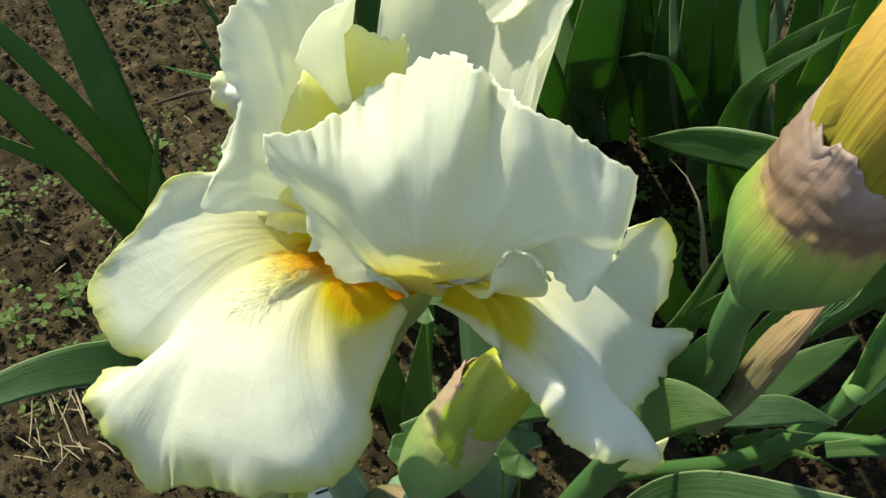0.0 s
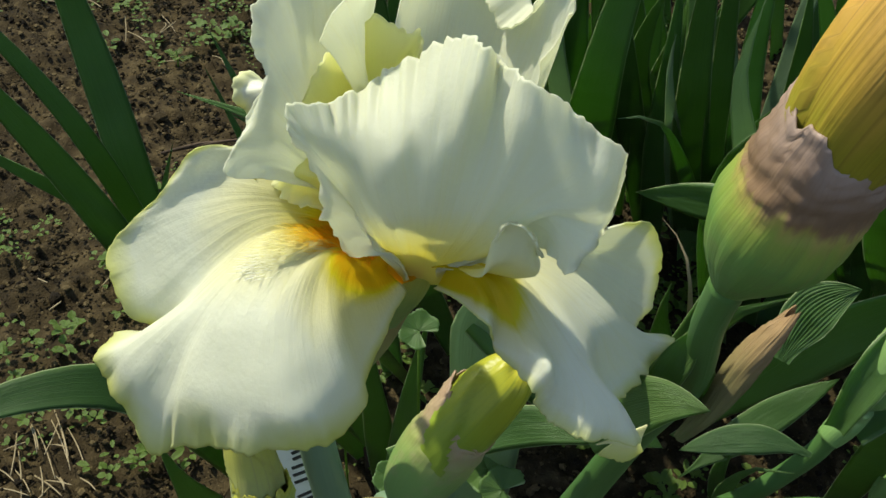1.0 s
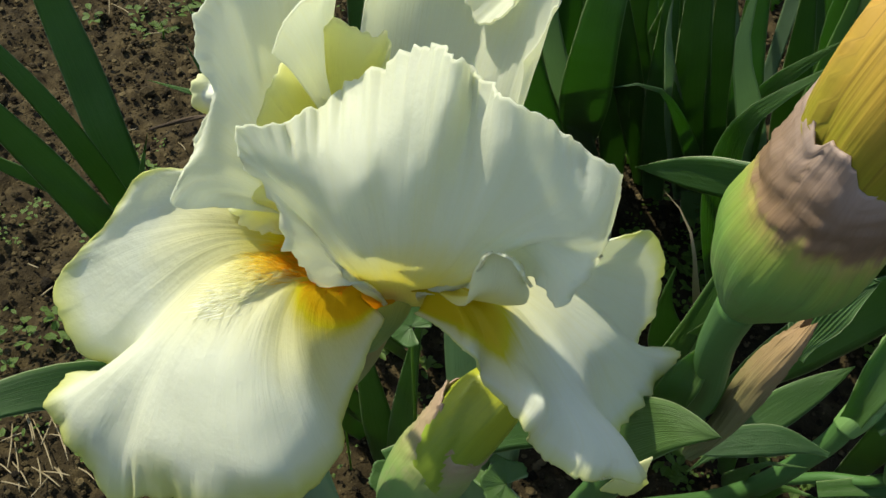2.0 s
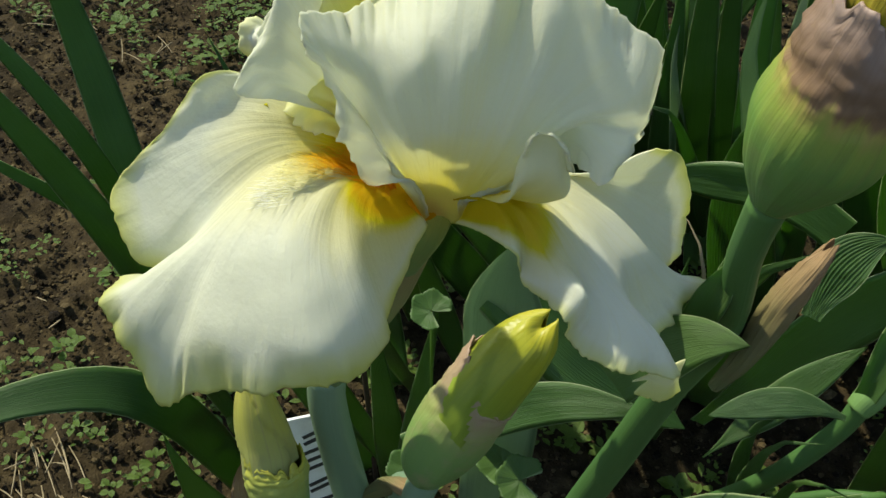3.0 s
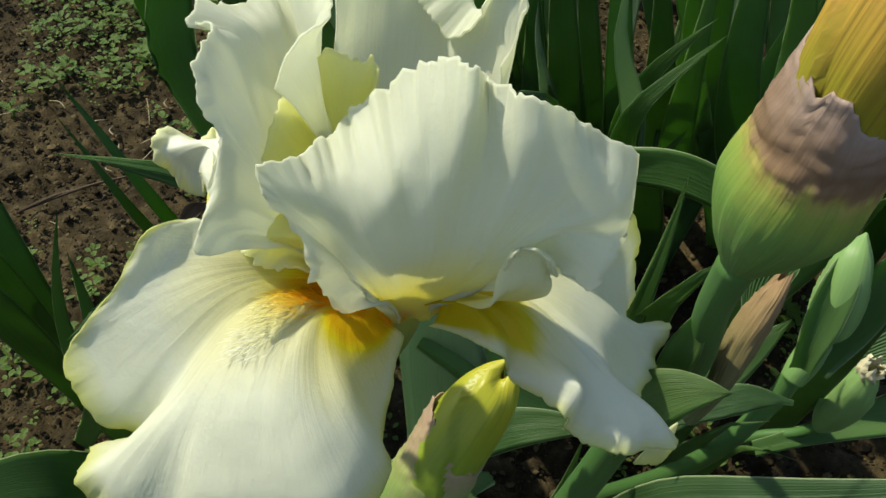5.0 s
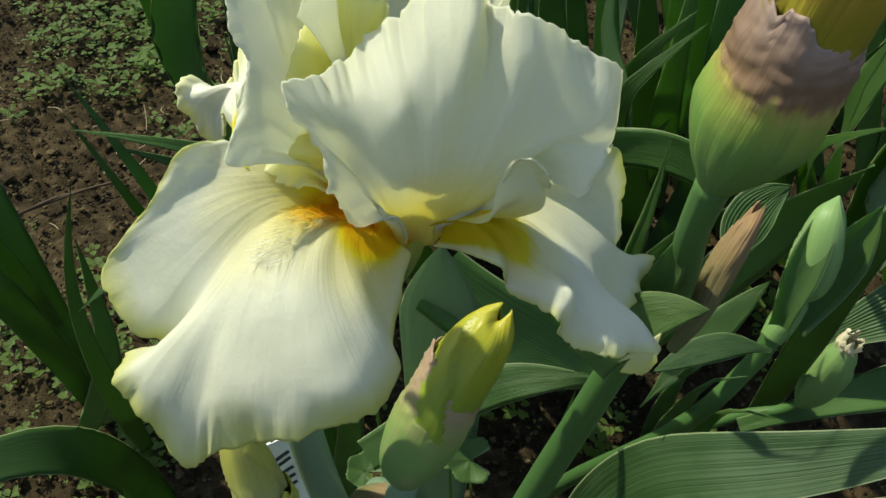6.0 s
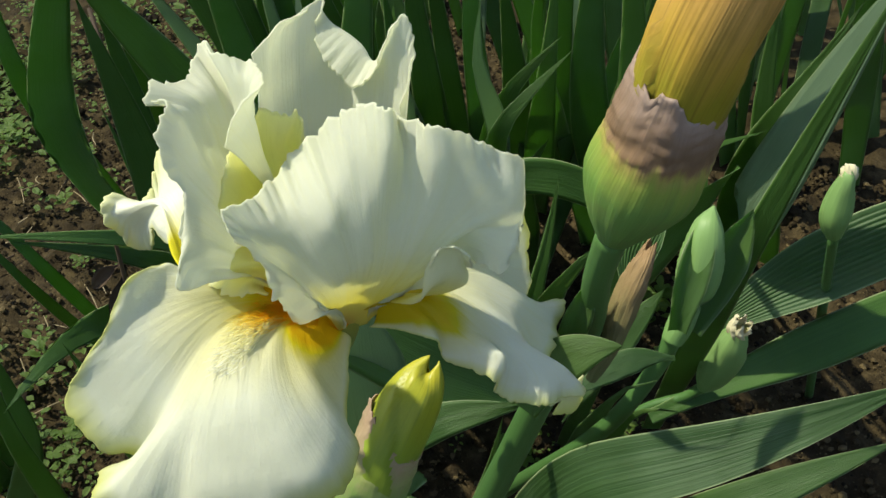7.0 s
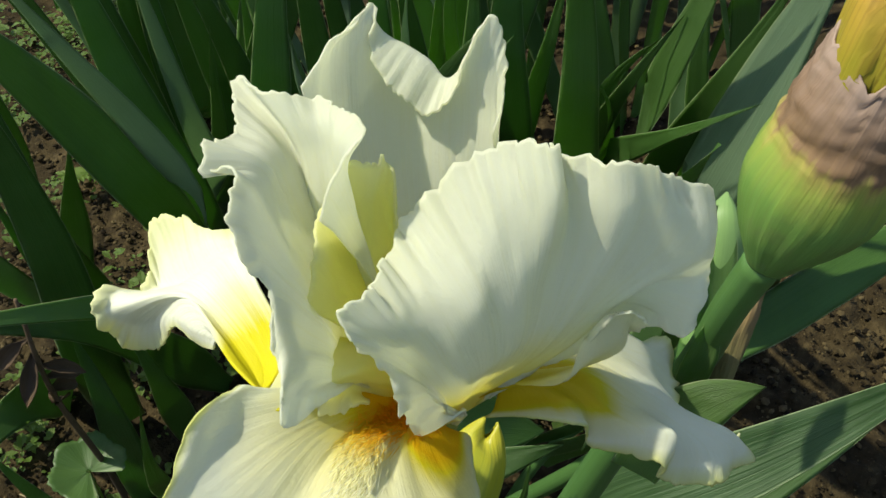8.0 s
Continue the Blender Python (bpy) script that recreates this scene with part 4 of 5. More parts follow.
leaf([(105, 670, 0), (39, 338, 355), (24, 342, 403), (5, 338, 453), (-14, 330, 498), (-27, 322, 532), (-40, 315, 563)], 21, (-0.50, -0.50, 0.70), "leaf_waxy", taper=1.1, root=0.6, wave=0.3, label="glaucous gray-green lit half of a folded iris leaf with a wavy edge")
leaf([(-21, 703, 0), (-17, 489, 295), (-7, 492, 332)], 26, (-0.06, -0.80, 0.60), "leaf")
leaf([(134, 719, 0), (92, 569, 271), (86, 571, 344), (83, 563, 409), (78, 546, 479)], 24, (-0.18, -0.85, 0.50), "leaf_gray")
leaf([(104, 711, 0), (59, 547, 295), (48, 558, 361), (43, 558, 419), (35, 542, 488)], 40, (-0.14, -0.86, 0.50), "leaf")
leaf([(212, 765, 0), (150, 606, 257), (128, 596, 342), (116, 589, 389), (106, 585, 441)], 30, (-0.22, -0.85, 0.49), "leaf")
leaf([(-70, 580, 0), (-78, 289, 334), (-114, 232, 380), (-147, 188, 381)], 32, (0.08, -0.70, 0.71), "leaf")
leaf([(-47, 348, 0), (-82, 200, 300), (-101, 203, 355), (-110, 199, 407)], 18, (0.06, -0.65, 0.75), "leaf")
leaf([(-64, 343, 0), (-88, 173, 329), (-104, 170, 379), (-112, 174, 410)], 18, (0.07, -0.64, 0.77), "leaf")
leaf([(-28, 425, 0), (-52, 201, 337), (-51, 192, 374), (-47, 190, 403)], 14, (-0.05, -0.63, 0.78), "leaf")
leaf([(-32, 525, 0), (-49, 385, 215), (-50, 382, 270), (-47, 384, 332), (-53, 380, 411), (-63, 384, 497)], 34, (-0.04, -0.76, 0.65), "leaf")
leaf([(-253, 415, 0), (-178, 308, 196), (-170, 306, 243), (-173, 314, 323)], 20, (0.14, -0.65, 0.74), "leaf")
leaf([(98, 728, 0), (75, 578, 260), (73, 578, 376), (68, 569, 468)], 24, (-0.07, -0.89, 0.45), "leaf")
leaf([(134, 732, 0), (80, 325, 401), (87, 330, 464), (95, 324, 515), (100, 306, 583)], 36, (-0.13, -0.86, 0.50), "leaf_gray")
leaf([(-38, 786, 0), (-34, 548, 304), (-42, 537, 365), (-48, 524, 439)], 20, (0.06, -0.87, 0.48), "leaf")
leaf([(303, 655, 0), (195, 403, 335), (189, 407, 396), (183, 390, 466), (181, 379, 526)], 26, (-0.25, -0.82, 0.51), "leaf_gray", turn=30)
leaf([(269, 625, 0), (196, 459, 277), (185, 455, 360), (179, 463, 426), (171, 446, 496)], 20, (-0.22, -0.82, 0.52), "leaf")
leaf([(211, 654, 0), (160, 499, 248), (160, 505, 326), (154, 507, 400)], 24, (-0.18, -0.83, 0.53), "leaf_gray")
leaf([(453, 511, 0), (239, 258, 371), (236, 254, 438), (227, 251, 503), (208, 239, 569)], 32, (-0.53, -0.64, 0.55), "leaf_light")
leaf([(412, 559, 0), (269, 370, 314), (261, 366, 393), (260, 360, 445), (254, 345, 515)], 34, (-0.48, -0.70, 0.53), "leaf_gray")
leaf([(391, 653, 0), (284, 460, 316), (286, 451, 396), (280, 432, 463)], 24, (-0.47, -0.74, 0.48), "leaf_light")
leaf([(380, 696, 0), (262, 454, 328), (262, 444, 406), (258, 429, 463)], 16, (-0.45, -0.76, 0.48), "leaf_light")
leaf([(396, 736, 0), (273, 531, 287), (259, 525, 362)], 20, (-0.40, -0.74, 0.54), "leaf_light")
leaf([(483, 492, 0), (278, 248, 382), (286, 236, 434), (293, 222, 483), (300, 211, 535)], 42, (-0.60, -0.20, 0.80), "leaf_light")
leaf([(470, 400, 0), (300, 215, 320), (308, 208, 362), (319, 202, 405), (332, 198, 447), (342, 190, 490), (350, 178, 535)], 46, (-0.60, -0.25, 0.76), "leaf_waxy", root=0.4, taper=1.0)
leaf([(526, 599, 0), (209, 170, 449), (219, 143, 474), (231, 124, 492)], 22, (-0.60, -0.54, 0.59), "leaf")
leaf([(322, 305, 0), (211, 107, 407), (225, 105, 454), (239, 100, 512), (248, 84, 587)], 20, (-0.40, -0.75, 0.45), "leaf")
leaf([(95, 120, 120), (98, 95, 270), (112, 68, 345), (132, 53, 364), (158, 37, 383), (185, 27, 397), (214, 15, 417), (241, 5, 438)], 36, (-0.48, -0.44, 0.76), "leaf_gray", root=0.7, taper=0.95, rib=7e-05)
leaf([(170, 140, 60), (185, 95, 210), (218, 70, 262), (247, 65, 275), (281, 60, 286), (314, 55, 298)], 30, (-0.45, -0.40, 0.80), "leaf_light", root=0.5)
leaf([(255, 195, 248), (291, 194, 273), (334, 184, 306), (406, 167, 342), (469, 134, 389)], 46, (-0.52, -0.53, 0.67), "leaf_gray", root=0.15, rib=0.0008)
leaf([(231, 180, 209), (293, 177, 227), (354, 171, 242), (432, 166, 262), (522, 145, 301)], 34, (-0.51, -0.48, 0.71), "leaf", root=0.3)
leaf([(232, 430, 0), (91, 65, 485), (108, 72, 498), (131, 73, 507)], 32, (-0.34, -0.90, 0.25), "leaf")
leaf([(22, 170, 150), (29, 128, 330), (25, 116, 402), (25, 110, 447), (25, 108, 472)], 38, (-0.22, -0.66, 0.70), "leaf_waxy", taper=1.2, label="broad pale glaucous iris leaf behind the bud")
leaf([(24, 120, 440), (54, 108, 412), (80, 106, 390), (108, 104, 370)], 36, (-0.17, -0.63, 0.76), "leaf", taper=0.8, root=0.9)
leaf([(91, 220, 0), (62, 62, 361), (75, 70, 414)], 18, (-0.17, -0.52, 0.84), "leaf")
leaf([(192, 202, 404), (165, 216, 419), (137, 234, 411), (101, 250, 400)], 24, (-0.10, -0.97, 0.20), "leaf")
leaf([(-37, 294, 0), (-35, 190, 263), (-39, 187, 318), (-42, 188, 362)], 20, (0.08, -0.64, 0.77), "leaf")
leaf([(-35, 278, 0), (-17, 179, 280), (-9, 182, 341), (-5, 179, 367)], 18, (0.03, -0.65, 0.76), "leaf")
leaf([(-167, 266, 0), (-117, 94, 315), (-126, 96, 347), (-126, 94, 361)], 24, (0.26, -0.57, 0.78), "leaf")
leaf([(47, -10, 529), (57, -10, 543), (66, -16, 554), (75, -22, 558)], 17, (-0.20, -0.61, 0.76), "leaf_light", taper=0.75, root=0.8, label="short pale green leaf at the foot of the bud's stem")
leaf([(122, 54, 493), (127, 61, 507), (134, 63, 516), (143, 62, 522)], 17, (-0.33, -0.67, 0.67), "leaf_gray", root=0.4, rib=0.0004)
leaf([(139, 39, 460), (126, 42, 464), (110, 42, 463), (92, 38, 459)], 11, (-0.26, -0.57, 0.78), "leaf_gray", root=0.2)
leaf([(111, 81, 380), (138, 91, 406), (153, 93, 423), (167, 94, 439)], 15, (-0.32, -0.60, 0.74), "leaf_light", root=0.05)
leaf([(124, 136, 336), (156, 143, 374), (183, 151, 397), (209, 155, 416), (243, 154, 445)], 40, (0.15, -0.95, 0.05), "leaf", root=0.3)
leaf([(175, 394, 0), (93, 96, 422), (103, 100, 454), (112, 105, 489), (114, 104, 516)], 22, (-0.22, -0.66, 0.72), "leaf")
leaf([(210, 437, 0), (105, 152, 393), (105, 153, 423), (105, 149, 433)], 26, (-0.19, -0.69, 0.70), "leaf")
leaf([(-15, 82, 373), (38, 81, 415), (65, 66, 428), (82, 59, 433)], 18, (-0.14, -0.64, 0.76), "leaf")
leaf([(218, 762, 0), (131, 506, 295), (133, 492, 356), (141, 476, 401)], 34, (-0.25, -0.81, 0.53), "leaf")
leaf([(225, 763, 0), (161, 519, 304), (165, 521, 337), (166, 520, 366)], 46, (-0.30, -0.80, 0.53), "leaf")
leaf([(145, 714, 0), (91, 471, 310), (93, 466, 365), (95, 459, 403)], 18, (-0.23, -0.81, 0.55), "leaf")
leaf([(443, 539, 0), (282, 295, 369), (289, 280, 402), (295, 258, 430)], 22, (-0.56, -0.62, 0.55), "leaf_light", rib=0.0005)
leaf([(407, 585, 0), (292, 372, 328), (299, 362, 382), (306, 358, 439)], 20, (-0.52, -0.67, 0.53), "leaf_light")
leaf([(509, 496, 0), (324, 254, 355), (331, 236, 401), (343, 220, 451), (352, 211, 490)], 26, (-0.62, -0.55, 0.56), "leaf")
leaf([(543, 452, 0), (361, 268, 301), (349, 275, 358), (347, 277, 417), (346, 279, 476)], 24, (-0.60, -0.56, 0.57), "leaf_light")
leaf([(293, 631, 0), (178, 345, 369), (198, 331, 407), (212, 306, 446)], 26, (-0.39, -0.73, 0.55), "leaf_light", rib=0.0006)
leaf([(421, 536, 0), (257, 254, 396), (274, 248, 425), (288, 234, 461)], 22, (-0.53, -0.64, 0.55), "leaf")
leaf([(349, 628, 0), (216, 343, 353), (221, 341, 412), (222, 339, 485)], 26, (-0.42, -0.73, 0.54), "leaf_light")
leaf([(170, 687, 0), (129, 515, 250), (108, 504, 327), (92, 494, 403), (80, 494, 461)], 28, (-0.12, -0.84, 0.53), "leaf")
leaf([(249, 658, 0), (176, 457, 276), (166, 457, 362), (164, 462, 425), (162, 460, 481)], 30, (-0.20, -0.83, 0.52), "leaf")
leaf([(197, 709, 0), (157, 562, 212), (153, 555, 292), (151, 552, 376)], 22, (-0.16, -0.83, 0.53), "leaf_light")
leaf([(348, 668, 0), (251, 462, 279), (244, 462, 351), (232, 461, 422)], 30, (-0.29, -0.81, 0.52), "leaf")
leaf([(262, 509, 0), (148, 285, 389), (168, 277, 424), (201, 270, 459)], 26, (-0.32, -0.75, 0.58), "leaf_light", rib=0.0005)
leaf([(295, 538, 0), (182, 303, 339), (193, 298, 362), (198, 290, 382)], 30, (-0.33, -0.71, 0.62), "leaf")
leaf([(-80, 757, 0), (-114, 461, 378), (-118, 454, 428), (-115, 443, 477), (-109, 434, 530)], 22, (0.07, -0.87, 0.50), "leaf_gray")
leaf([(-36, 719, 0), (-59, 441, 290), (-66, 457, 333), (-72, 467, 371)], 13, (-0.00, -0.81, 0.59), "leaf_gray")
leaf([(122, 667, 0), (51, 452, 300), (37, 466, 364), (29, 464, 415), (21, 460, 466), (11, 447, 521)], 34, (-0.15, -0.85, 0.50), "leaf_gray")
leaf([(156, 685, 0), (68, 442, 329), (61, 447, 388), (55, 447, 443), (49, 442, 493)], 20, (-0.19, -0.82, 0.54), "leaf_waxy")
leaf([(204, 675, 0), (120, 472, 327), (108, 475, 381), (94, 473, 429), (82, 471, 479)], 26, (-0.25, -0.82, 0.52), "leaf")
leaf([(-120, 585, 0), (-143, 463, 220), (-167, 472, 280), (-194, 482, 339)], 12, (0.12, -0.78, 0.61), "leaf_gray")
leaf([(-137, 584, 0), (-159, 459, 211), (-178, 469, 258), (-201, 481, 306)], 10, (0.13, -0.76, 0.63), "leaf")
leaf([(-48, 438, 0), (-54, 335, 226), (-54, 349, 267), (-57, 356, 301)], 24, (-0.03, -0.69, 0.72), "leaf_gray")
leaf([(10, 468, 0), (-22, 306, 274), (-27, 316, 309), (-32, 321, 326)], 22, (-0.07, -0.69, 0.72), "leaf")
leaf([(-194, 392, 0), (-150, 205, 292), (-157, 211, 354), (-150, 213, 401), (-139, 219, 438)], 15, (0.23, -0.67, 0.70), "leaf")
leaf([(237, 318, 0), (120, 71, 410), (128, 70, 425), (144, 62, 434)], 11, (-0.32, -0.57, 0.76), "leaf_gray")
leaf([(237, 305, 0), (126, 70, 396), (137, 69, 411), (148, 60, 419)], 13, (-0.33, -0.55, 0.76), "leaf_gray")
leaf([(256, 287, 0), (155, 94, 354), (168, 84, 361), (178, 73, 365)], 10, (-0.36, -0.52, 0.78), "leaf_light")
leaf([(321, 648, 0), (174, 315, 387), (156, 314, 431), (157, 308, 468), (159, 303, 505)], 22, (-0.24, -0.81, 0.54), "leaf_waxy", wave=0.8, turn=60)
leaf([(267, 660, 0), (139, 351, 368), (122, 357, 376), (97, 353, 372)], 13, (-0.17, -0.80, 0.58), "leaf_gray", wave=0.5, label='bent and torn green iris leaf')
leaf([(242, 657, 0), (160, 452, 300), (149, 461, 339), (150, 463, 370)], 20, (-0.18, -0.82, 0.54), "leaf_waxy", turn=-30)
leaf([(238, 481, 0), (146, 248, 318), (146, 262, 333), (138, 275, 347), (125, 283, 356)], 6, (-0.21, -0.70, 0.68), "straw", wave=0.5, label='narrow pale dried leaf among the green ones')
leaf([(418, 675, 0), (239, 393, 351), (230, 387, 404), (228, 374, 448), (231, 361, 492)], 20, (-0.31, -0.80, 0.51), "leaf_light", turn=30)
leaf([(498, 544, 0), (270, 259, 376), (267, 265, 395), (259, 268, 411)], 16, (-0.50, -0.65, 0.58), "leaf_light", turn=40)



# ---- the clump behind ----
def clump():
    """More leaves of the iris bed, rooted in a patch behind and to the right."""
    rng = random.Random(11)
    for k in range(110):
        x, y = rng.uniform(0.10, 1.05), rng.uniform(0.50, 1.30)
        if x < 0.25 and y < 0.62:
            continue
        lean, h = rng.uniform(-0.25, 0.25), rng.uniform(0.30, 0.52)
        back_lean = rng.uniform(-0.12, 0.16)
        root = Vector((x * 1000, y * 1000, -5))
        tip = root + Vector((lean * 1000 * h * 1.6, back_lean * 1000, h * 1000))
        mid = root.lerp(tip, 0.5) + Vector((-lean * 60, 0, 20))
        upper = root.lerp(tip, 0.8) + Vector((-lean * 30, 0, 14))
        a = rng.uniform(-0.9, 0.9)
        leaf([tuple(root), tuple(mid), tuple(upper), tuple(tip)], rng.uniform(20, 34), (math.sin(a), -math.cos(a), 0.3), rng.choice(["leaf", "leaf_gray", "leaf_gray", "leaf_light", "leaf_light", "leaf_waxy"]), turn=rng.uniform(-25, 25))


clump()


# ---- ground ----
def ground_height(x, y):
    p = Vector((x, y, 0.0))
    return 0.014 * noise.noise(p * 5.0) + 0.008 * noise.noise(p * 20.0) + 0.010 * noise.noise(p * 48.0)


def ground_sheet():
    bm = bmesh.new()
    xs = [-40, -12, -4, -2.2] + [-1.2 + 0.014 * i for i in range(22)] + [-0.892 + 0.0075 * i for i in range(220)] + [0.76 + 0.02 * i for i in range(35)] + [2.2, 4, 12, 40]
    ys = [-40, -12, -4, -1.5] + [-0.3 + 0.03 * i for i in range(12)] + [0.06 + 0.0075 * i for i in range(172)] + [1.36 + 0.03 * i for i in range(20)] + [3.2, 6, 14, 60]
    rows = [[bm.verts.new((x, y, ground_height(x, y) - 0.004 + (0.0 if abs(x) > 1.5 or y > 2.2 or y < -0.5 else 0.006 * noise.noise(Vector((x, y, 3)) * 105)))) for x in xs] for y in ys]
    for a, b in zip(rows, rows[1:]):
        for i in range(len(xs) - 1):
            bm.faces.new((a[i], a[i + 1], b[i + 1], b[i]))
    me = bpy.data.meshes.new("ground")
    bm.to_mesh(me)
    bm.free()
    me.shade_smooth()
    me.materials.append(MAT["soil"])
    return tagged(new("ground", me), "bare brown crumbly garden soil", "ground", kind="structure")


ground_sheet()


def clods():
    """Crumbs of soil in all sizes, strewn over the sheet."""
    rng = random.Random(21)
    ico = bmesh.new()
    bmesh.ops.create_icosphere(ico, subdivisions=1, radius=1.0)
    ico.verts.index_update()
    base = [v.co.copy() for v in ico.verts]
    tris = [tuple(v.index for v in f.verts) for f in ico.faces]
    ico.free()
    verts, faces = [], []
    for k in range(46000):
        x, y = rng.uniform(-0.85, 0.75), rng.uniform(0.05, 1.25)
        r = 0.0008 + 0.0034 * rng.random() ** 3.5
        if rng.random() < 0.004:
            r = rng.uniform(0.005, 0.009)
        o = Vector((x, y, ground_height(x, y) + r * 0.05))
        sx, sy, sz = rng.uniform(0.7, 1.3), rng.uniform(0.7, 1.3), rng.uniform(0.5, 0.9)
        a = len(verts)
        for b in base:
            q = 1 + 0.45 * noise.noise(b * 1.7 + Vector((k * 0.37, 0, 0)))
            verts.append(o + Vector((b.x * sx, b.y * sy, b.z * sz)) * r * q)
        faces += [(a + i, a + j, a + m) for i, j, m in tris]
    me = bpy.data.meshes.new("soil_crumbs")
    me.from_pydata(verts, [], faces)
    me.materials.append(MAT["crumbs"])
    tagged(new("soil_crumbs", me), "loose brown crumbs and clods of dry soil", "soil", kind="stuff")


clods()


def small_leaf(verts, faces, uvs, o, d, up, length, width):
    """A little folded leaf of six corners, added to the lists."""
    d, side = d.normalized(), d.cross(up).normalized()
    lift = side.cross(d)
    a = len(verts)
    verts += [o, o + d * length * 0.4 + side * width * 0.5 + lift * width * 0.12, o + d * length * 0.75 + side * width * 0.42 + lift * width * 0.1, o + d * length - lift * length * 0.08, o + d * length * 0.75 - side * width * 0.42 + lift * width * 0.1, o + d * length * 0.4 - side * width * 0.5 + lift * width * 0.12, o + d * length * 0.55]
    for i, j, ui, uj in ((0, 1, 0.5, 1), (1, 2, 1, 1), (2, 3, 1, 0.5), (3, 4, 0.5, 0), (4, 5, 0, 0), (5, 0, 0, 0.5)):
        faces.append((a + i, a + j, a + 6))
        uvs += [(ui * 0.9 + 0.05, 0.2), (uj * 0.9 + 0.05, 0.6), (0.5, 0.5)]


def weeds():
    """Low seedlings and clover-like weeds, thick in some patches and missing in others."""
    rng = random.Random(33)
    verts, faces, uvs = [], [], []
    made = 0
    while made < 2400:
        x, y = rng.uniform(-0.95, 0.45), rng.uniform(0.30, 1.45)
        thick = noise.noise(Vector((x * 3.2, y * 3.2, 5.0))) + 0.8 * noise.noise(Vector((x * 11, y * 11, 2.0))) + 0.3 * (y - 0.62)
        if rng.random() > 0.06 + 0.9 * thick:
            continue
        made += 1
        o = Vector((x, y, ground_height(x, y)))
        n, size = rng.randint(3, 8), 0.004 + 0.010 * rng.random() ** 1.6
        for k in range(n):
            a = 2 * math.pi * (k + rng.random() * 0.5) / n
            h = rng.uniform(0.003, 0.024)
            d = Vector((math.cos(a), math.sin(a), rng.uniform(-0.1, 0.6)))
            small_leaf(verts, faces, uvs, o + Vector((math.cos(a) * 0.003, math.sin(a) * 0.003, h)), d, Vector((0, 0, 1)), size * rng.uniform(0.7, 1.25), size * rng.uniform(0.45, 0.8))
    me = bpy.data.meshes.new("weeds")
    me.from_pydata(verts, [], faces)
    me.uv_layers.new(name="surface").data.foreach_set("uv", [q for uv in uvs for q in uv])
    me.materials.append(MAT["weed"])
    tagged(new("weeds", me), "low green weed seedlings scattered over the soil", "weeds", kind="stuff")


weeds()


def feathery_weed(at, height, count, seed, label):
    """A seedling with deeply cut leaves."""
    rng = random.Random(seed)
    plant = thing("weed", label, "weed", (at[0] * 0.001, at[1] * 0.001, ground_height(at[0] * 0.001, at[1] * 0.001)), "feathery weeds")
    part("stalk", tube_mesh("stalk", [(0, 0, -3), (1, 0, height * 0.5), (0, 2, height)], [1.4, 1.1, 0.7], around=6, steps=6), MAT["weed"], plant)
    for k in range(count):
        a = 2.4 * k + rng.random()
        verts, faces, uvs = [], [], []
        o = Vector((0, 0, height * (0.35 + 0.6 * k / count))) * 0.001
        d = Vector((math.cos(a), math.sin(a), rng.uniform(0.1, 0.6))).normalized()
        length = height * 0.001 * rng.uniform(0.75, 1.15)
        side = d.cross(Vector((0, 0, 1))).normalized()
        for i in range(1, 6):
            p = o + d * length * i / 6
            for s in (1, -1):
                small_leaf(verts, faces, uvs, p, d * 0.7 + side * s, Vector((0, 0, 1)), length * 0.42 * (1.15 - i / 8), length * 0.11)
        small_leaf(verts, faces, uvs, o + d * length * 0.1, d, Vector((0, 0, 1)), length, length * 0.13)
        me = bpy.data.meshes.new("cut_leaf")
        me.from_pydata(verts, [], faces)
        me.uv_layers.new(name="surface").data.foreach_set("uv", [q for uv in uvs for q in uv])
        part("cut_leaf", me, MAT["weed"], plant)


feathery_weed((65, 850), 40, 7, 3, "bright green feathery weed seedling between the iris leaves")
feathery_weed((-175, 486), 22, 6, 4, "small feathery weed on bare soil")
feathery_weed((53, 868), 45, 8, 5, "feathery green weed among the leaves")
feathery_weed((-176, 502), 18, 5, 6, "small feathery weed on bare soil")
feathery_weed((-370, 911), 20, 5, 7, "small feathery weed on bare soil")
feathery_weed((-231, 1192), 40, 7, 8, "feathery green weed among the leaves")



def straw(a, b, r, mat="straw", label="pale dry straw stalk on the soil", bend=6.0):
    """A dry stalk between two places on the ground (mm)."""
    a, b = Vector(a), Vector(b)
    mid = (a + b) / 2 + Vector((bend, bend * 0.5, abs(bend) * 0.6))
    me = tube_mesh("straw", [tuple(a), tuple(mid), tuple(b)], [r, r * 1.1, r * 0.7], around=7, steps=8)
    ob = new("straw", me)
    me.materials.append(MAT[mat])
    return tagged(ob, label, "straw", "dry stalks")


straw((-344, 363, 3), (-311, 303, 7), 0.6, bend=1.0)
straw((-339, 353, 3), (-338, 317, 7), 0.6, bend=1.0)
straw((-362, 348, 3), (-345, 318, 7), 0.6, bend=1.0)
straw((-370, 284, 3), (-337, 276, 7), 0.6, bend=1.0)
straw((-359, 302, 3), (-337, 279, 7), 0.6, bend=1.0)
straw((-339, 307, 3), (-326, 277, 7), 0.6, bend=1.0)
straw((-319, 298, 3), (-310, 284, 7), 0.6, bend=1.0)
straw((-608, 1051, 3), (-566, 1041, 7), 0.6, bend=1.0)
straw((-471, 1024, 3), (-450, 956, 7), 0.6, bend=1.0)
straw((-456, 986, 3), (-422, 957, 7), 0.6, bend=1.0)
straw((-536, 1060, 3), (-505, 1034, 7), 0.6, bend=1.0)
straw((-422, 1030, 3), (-391, 984, 7), 0.6, bend=1.0)
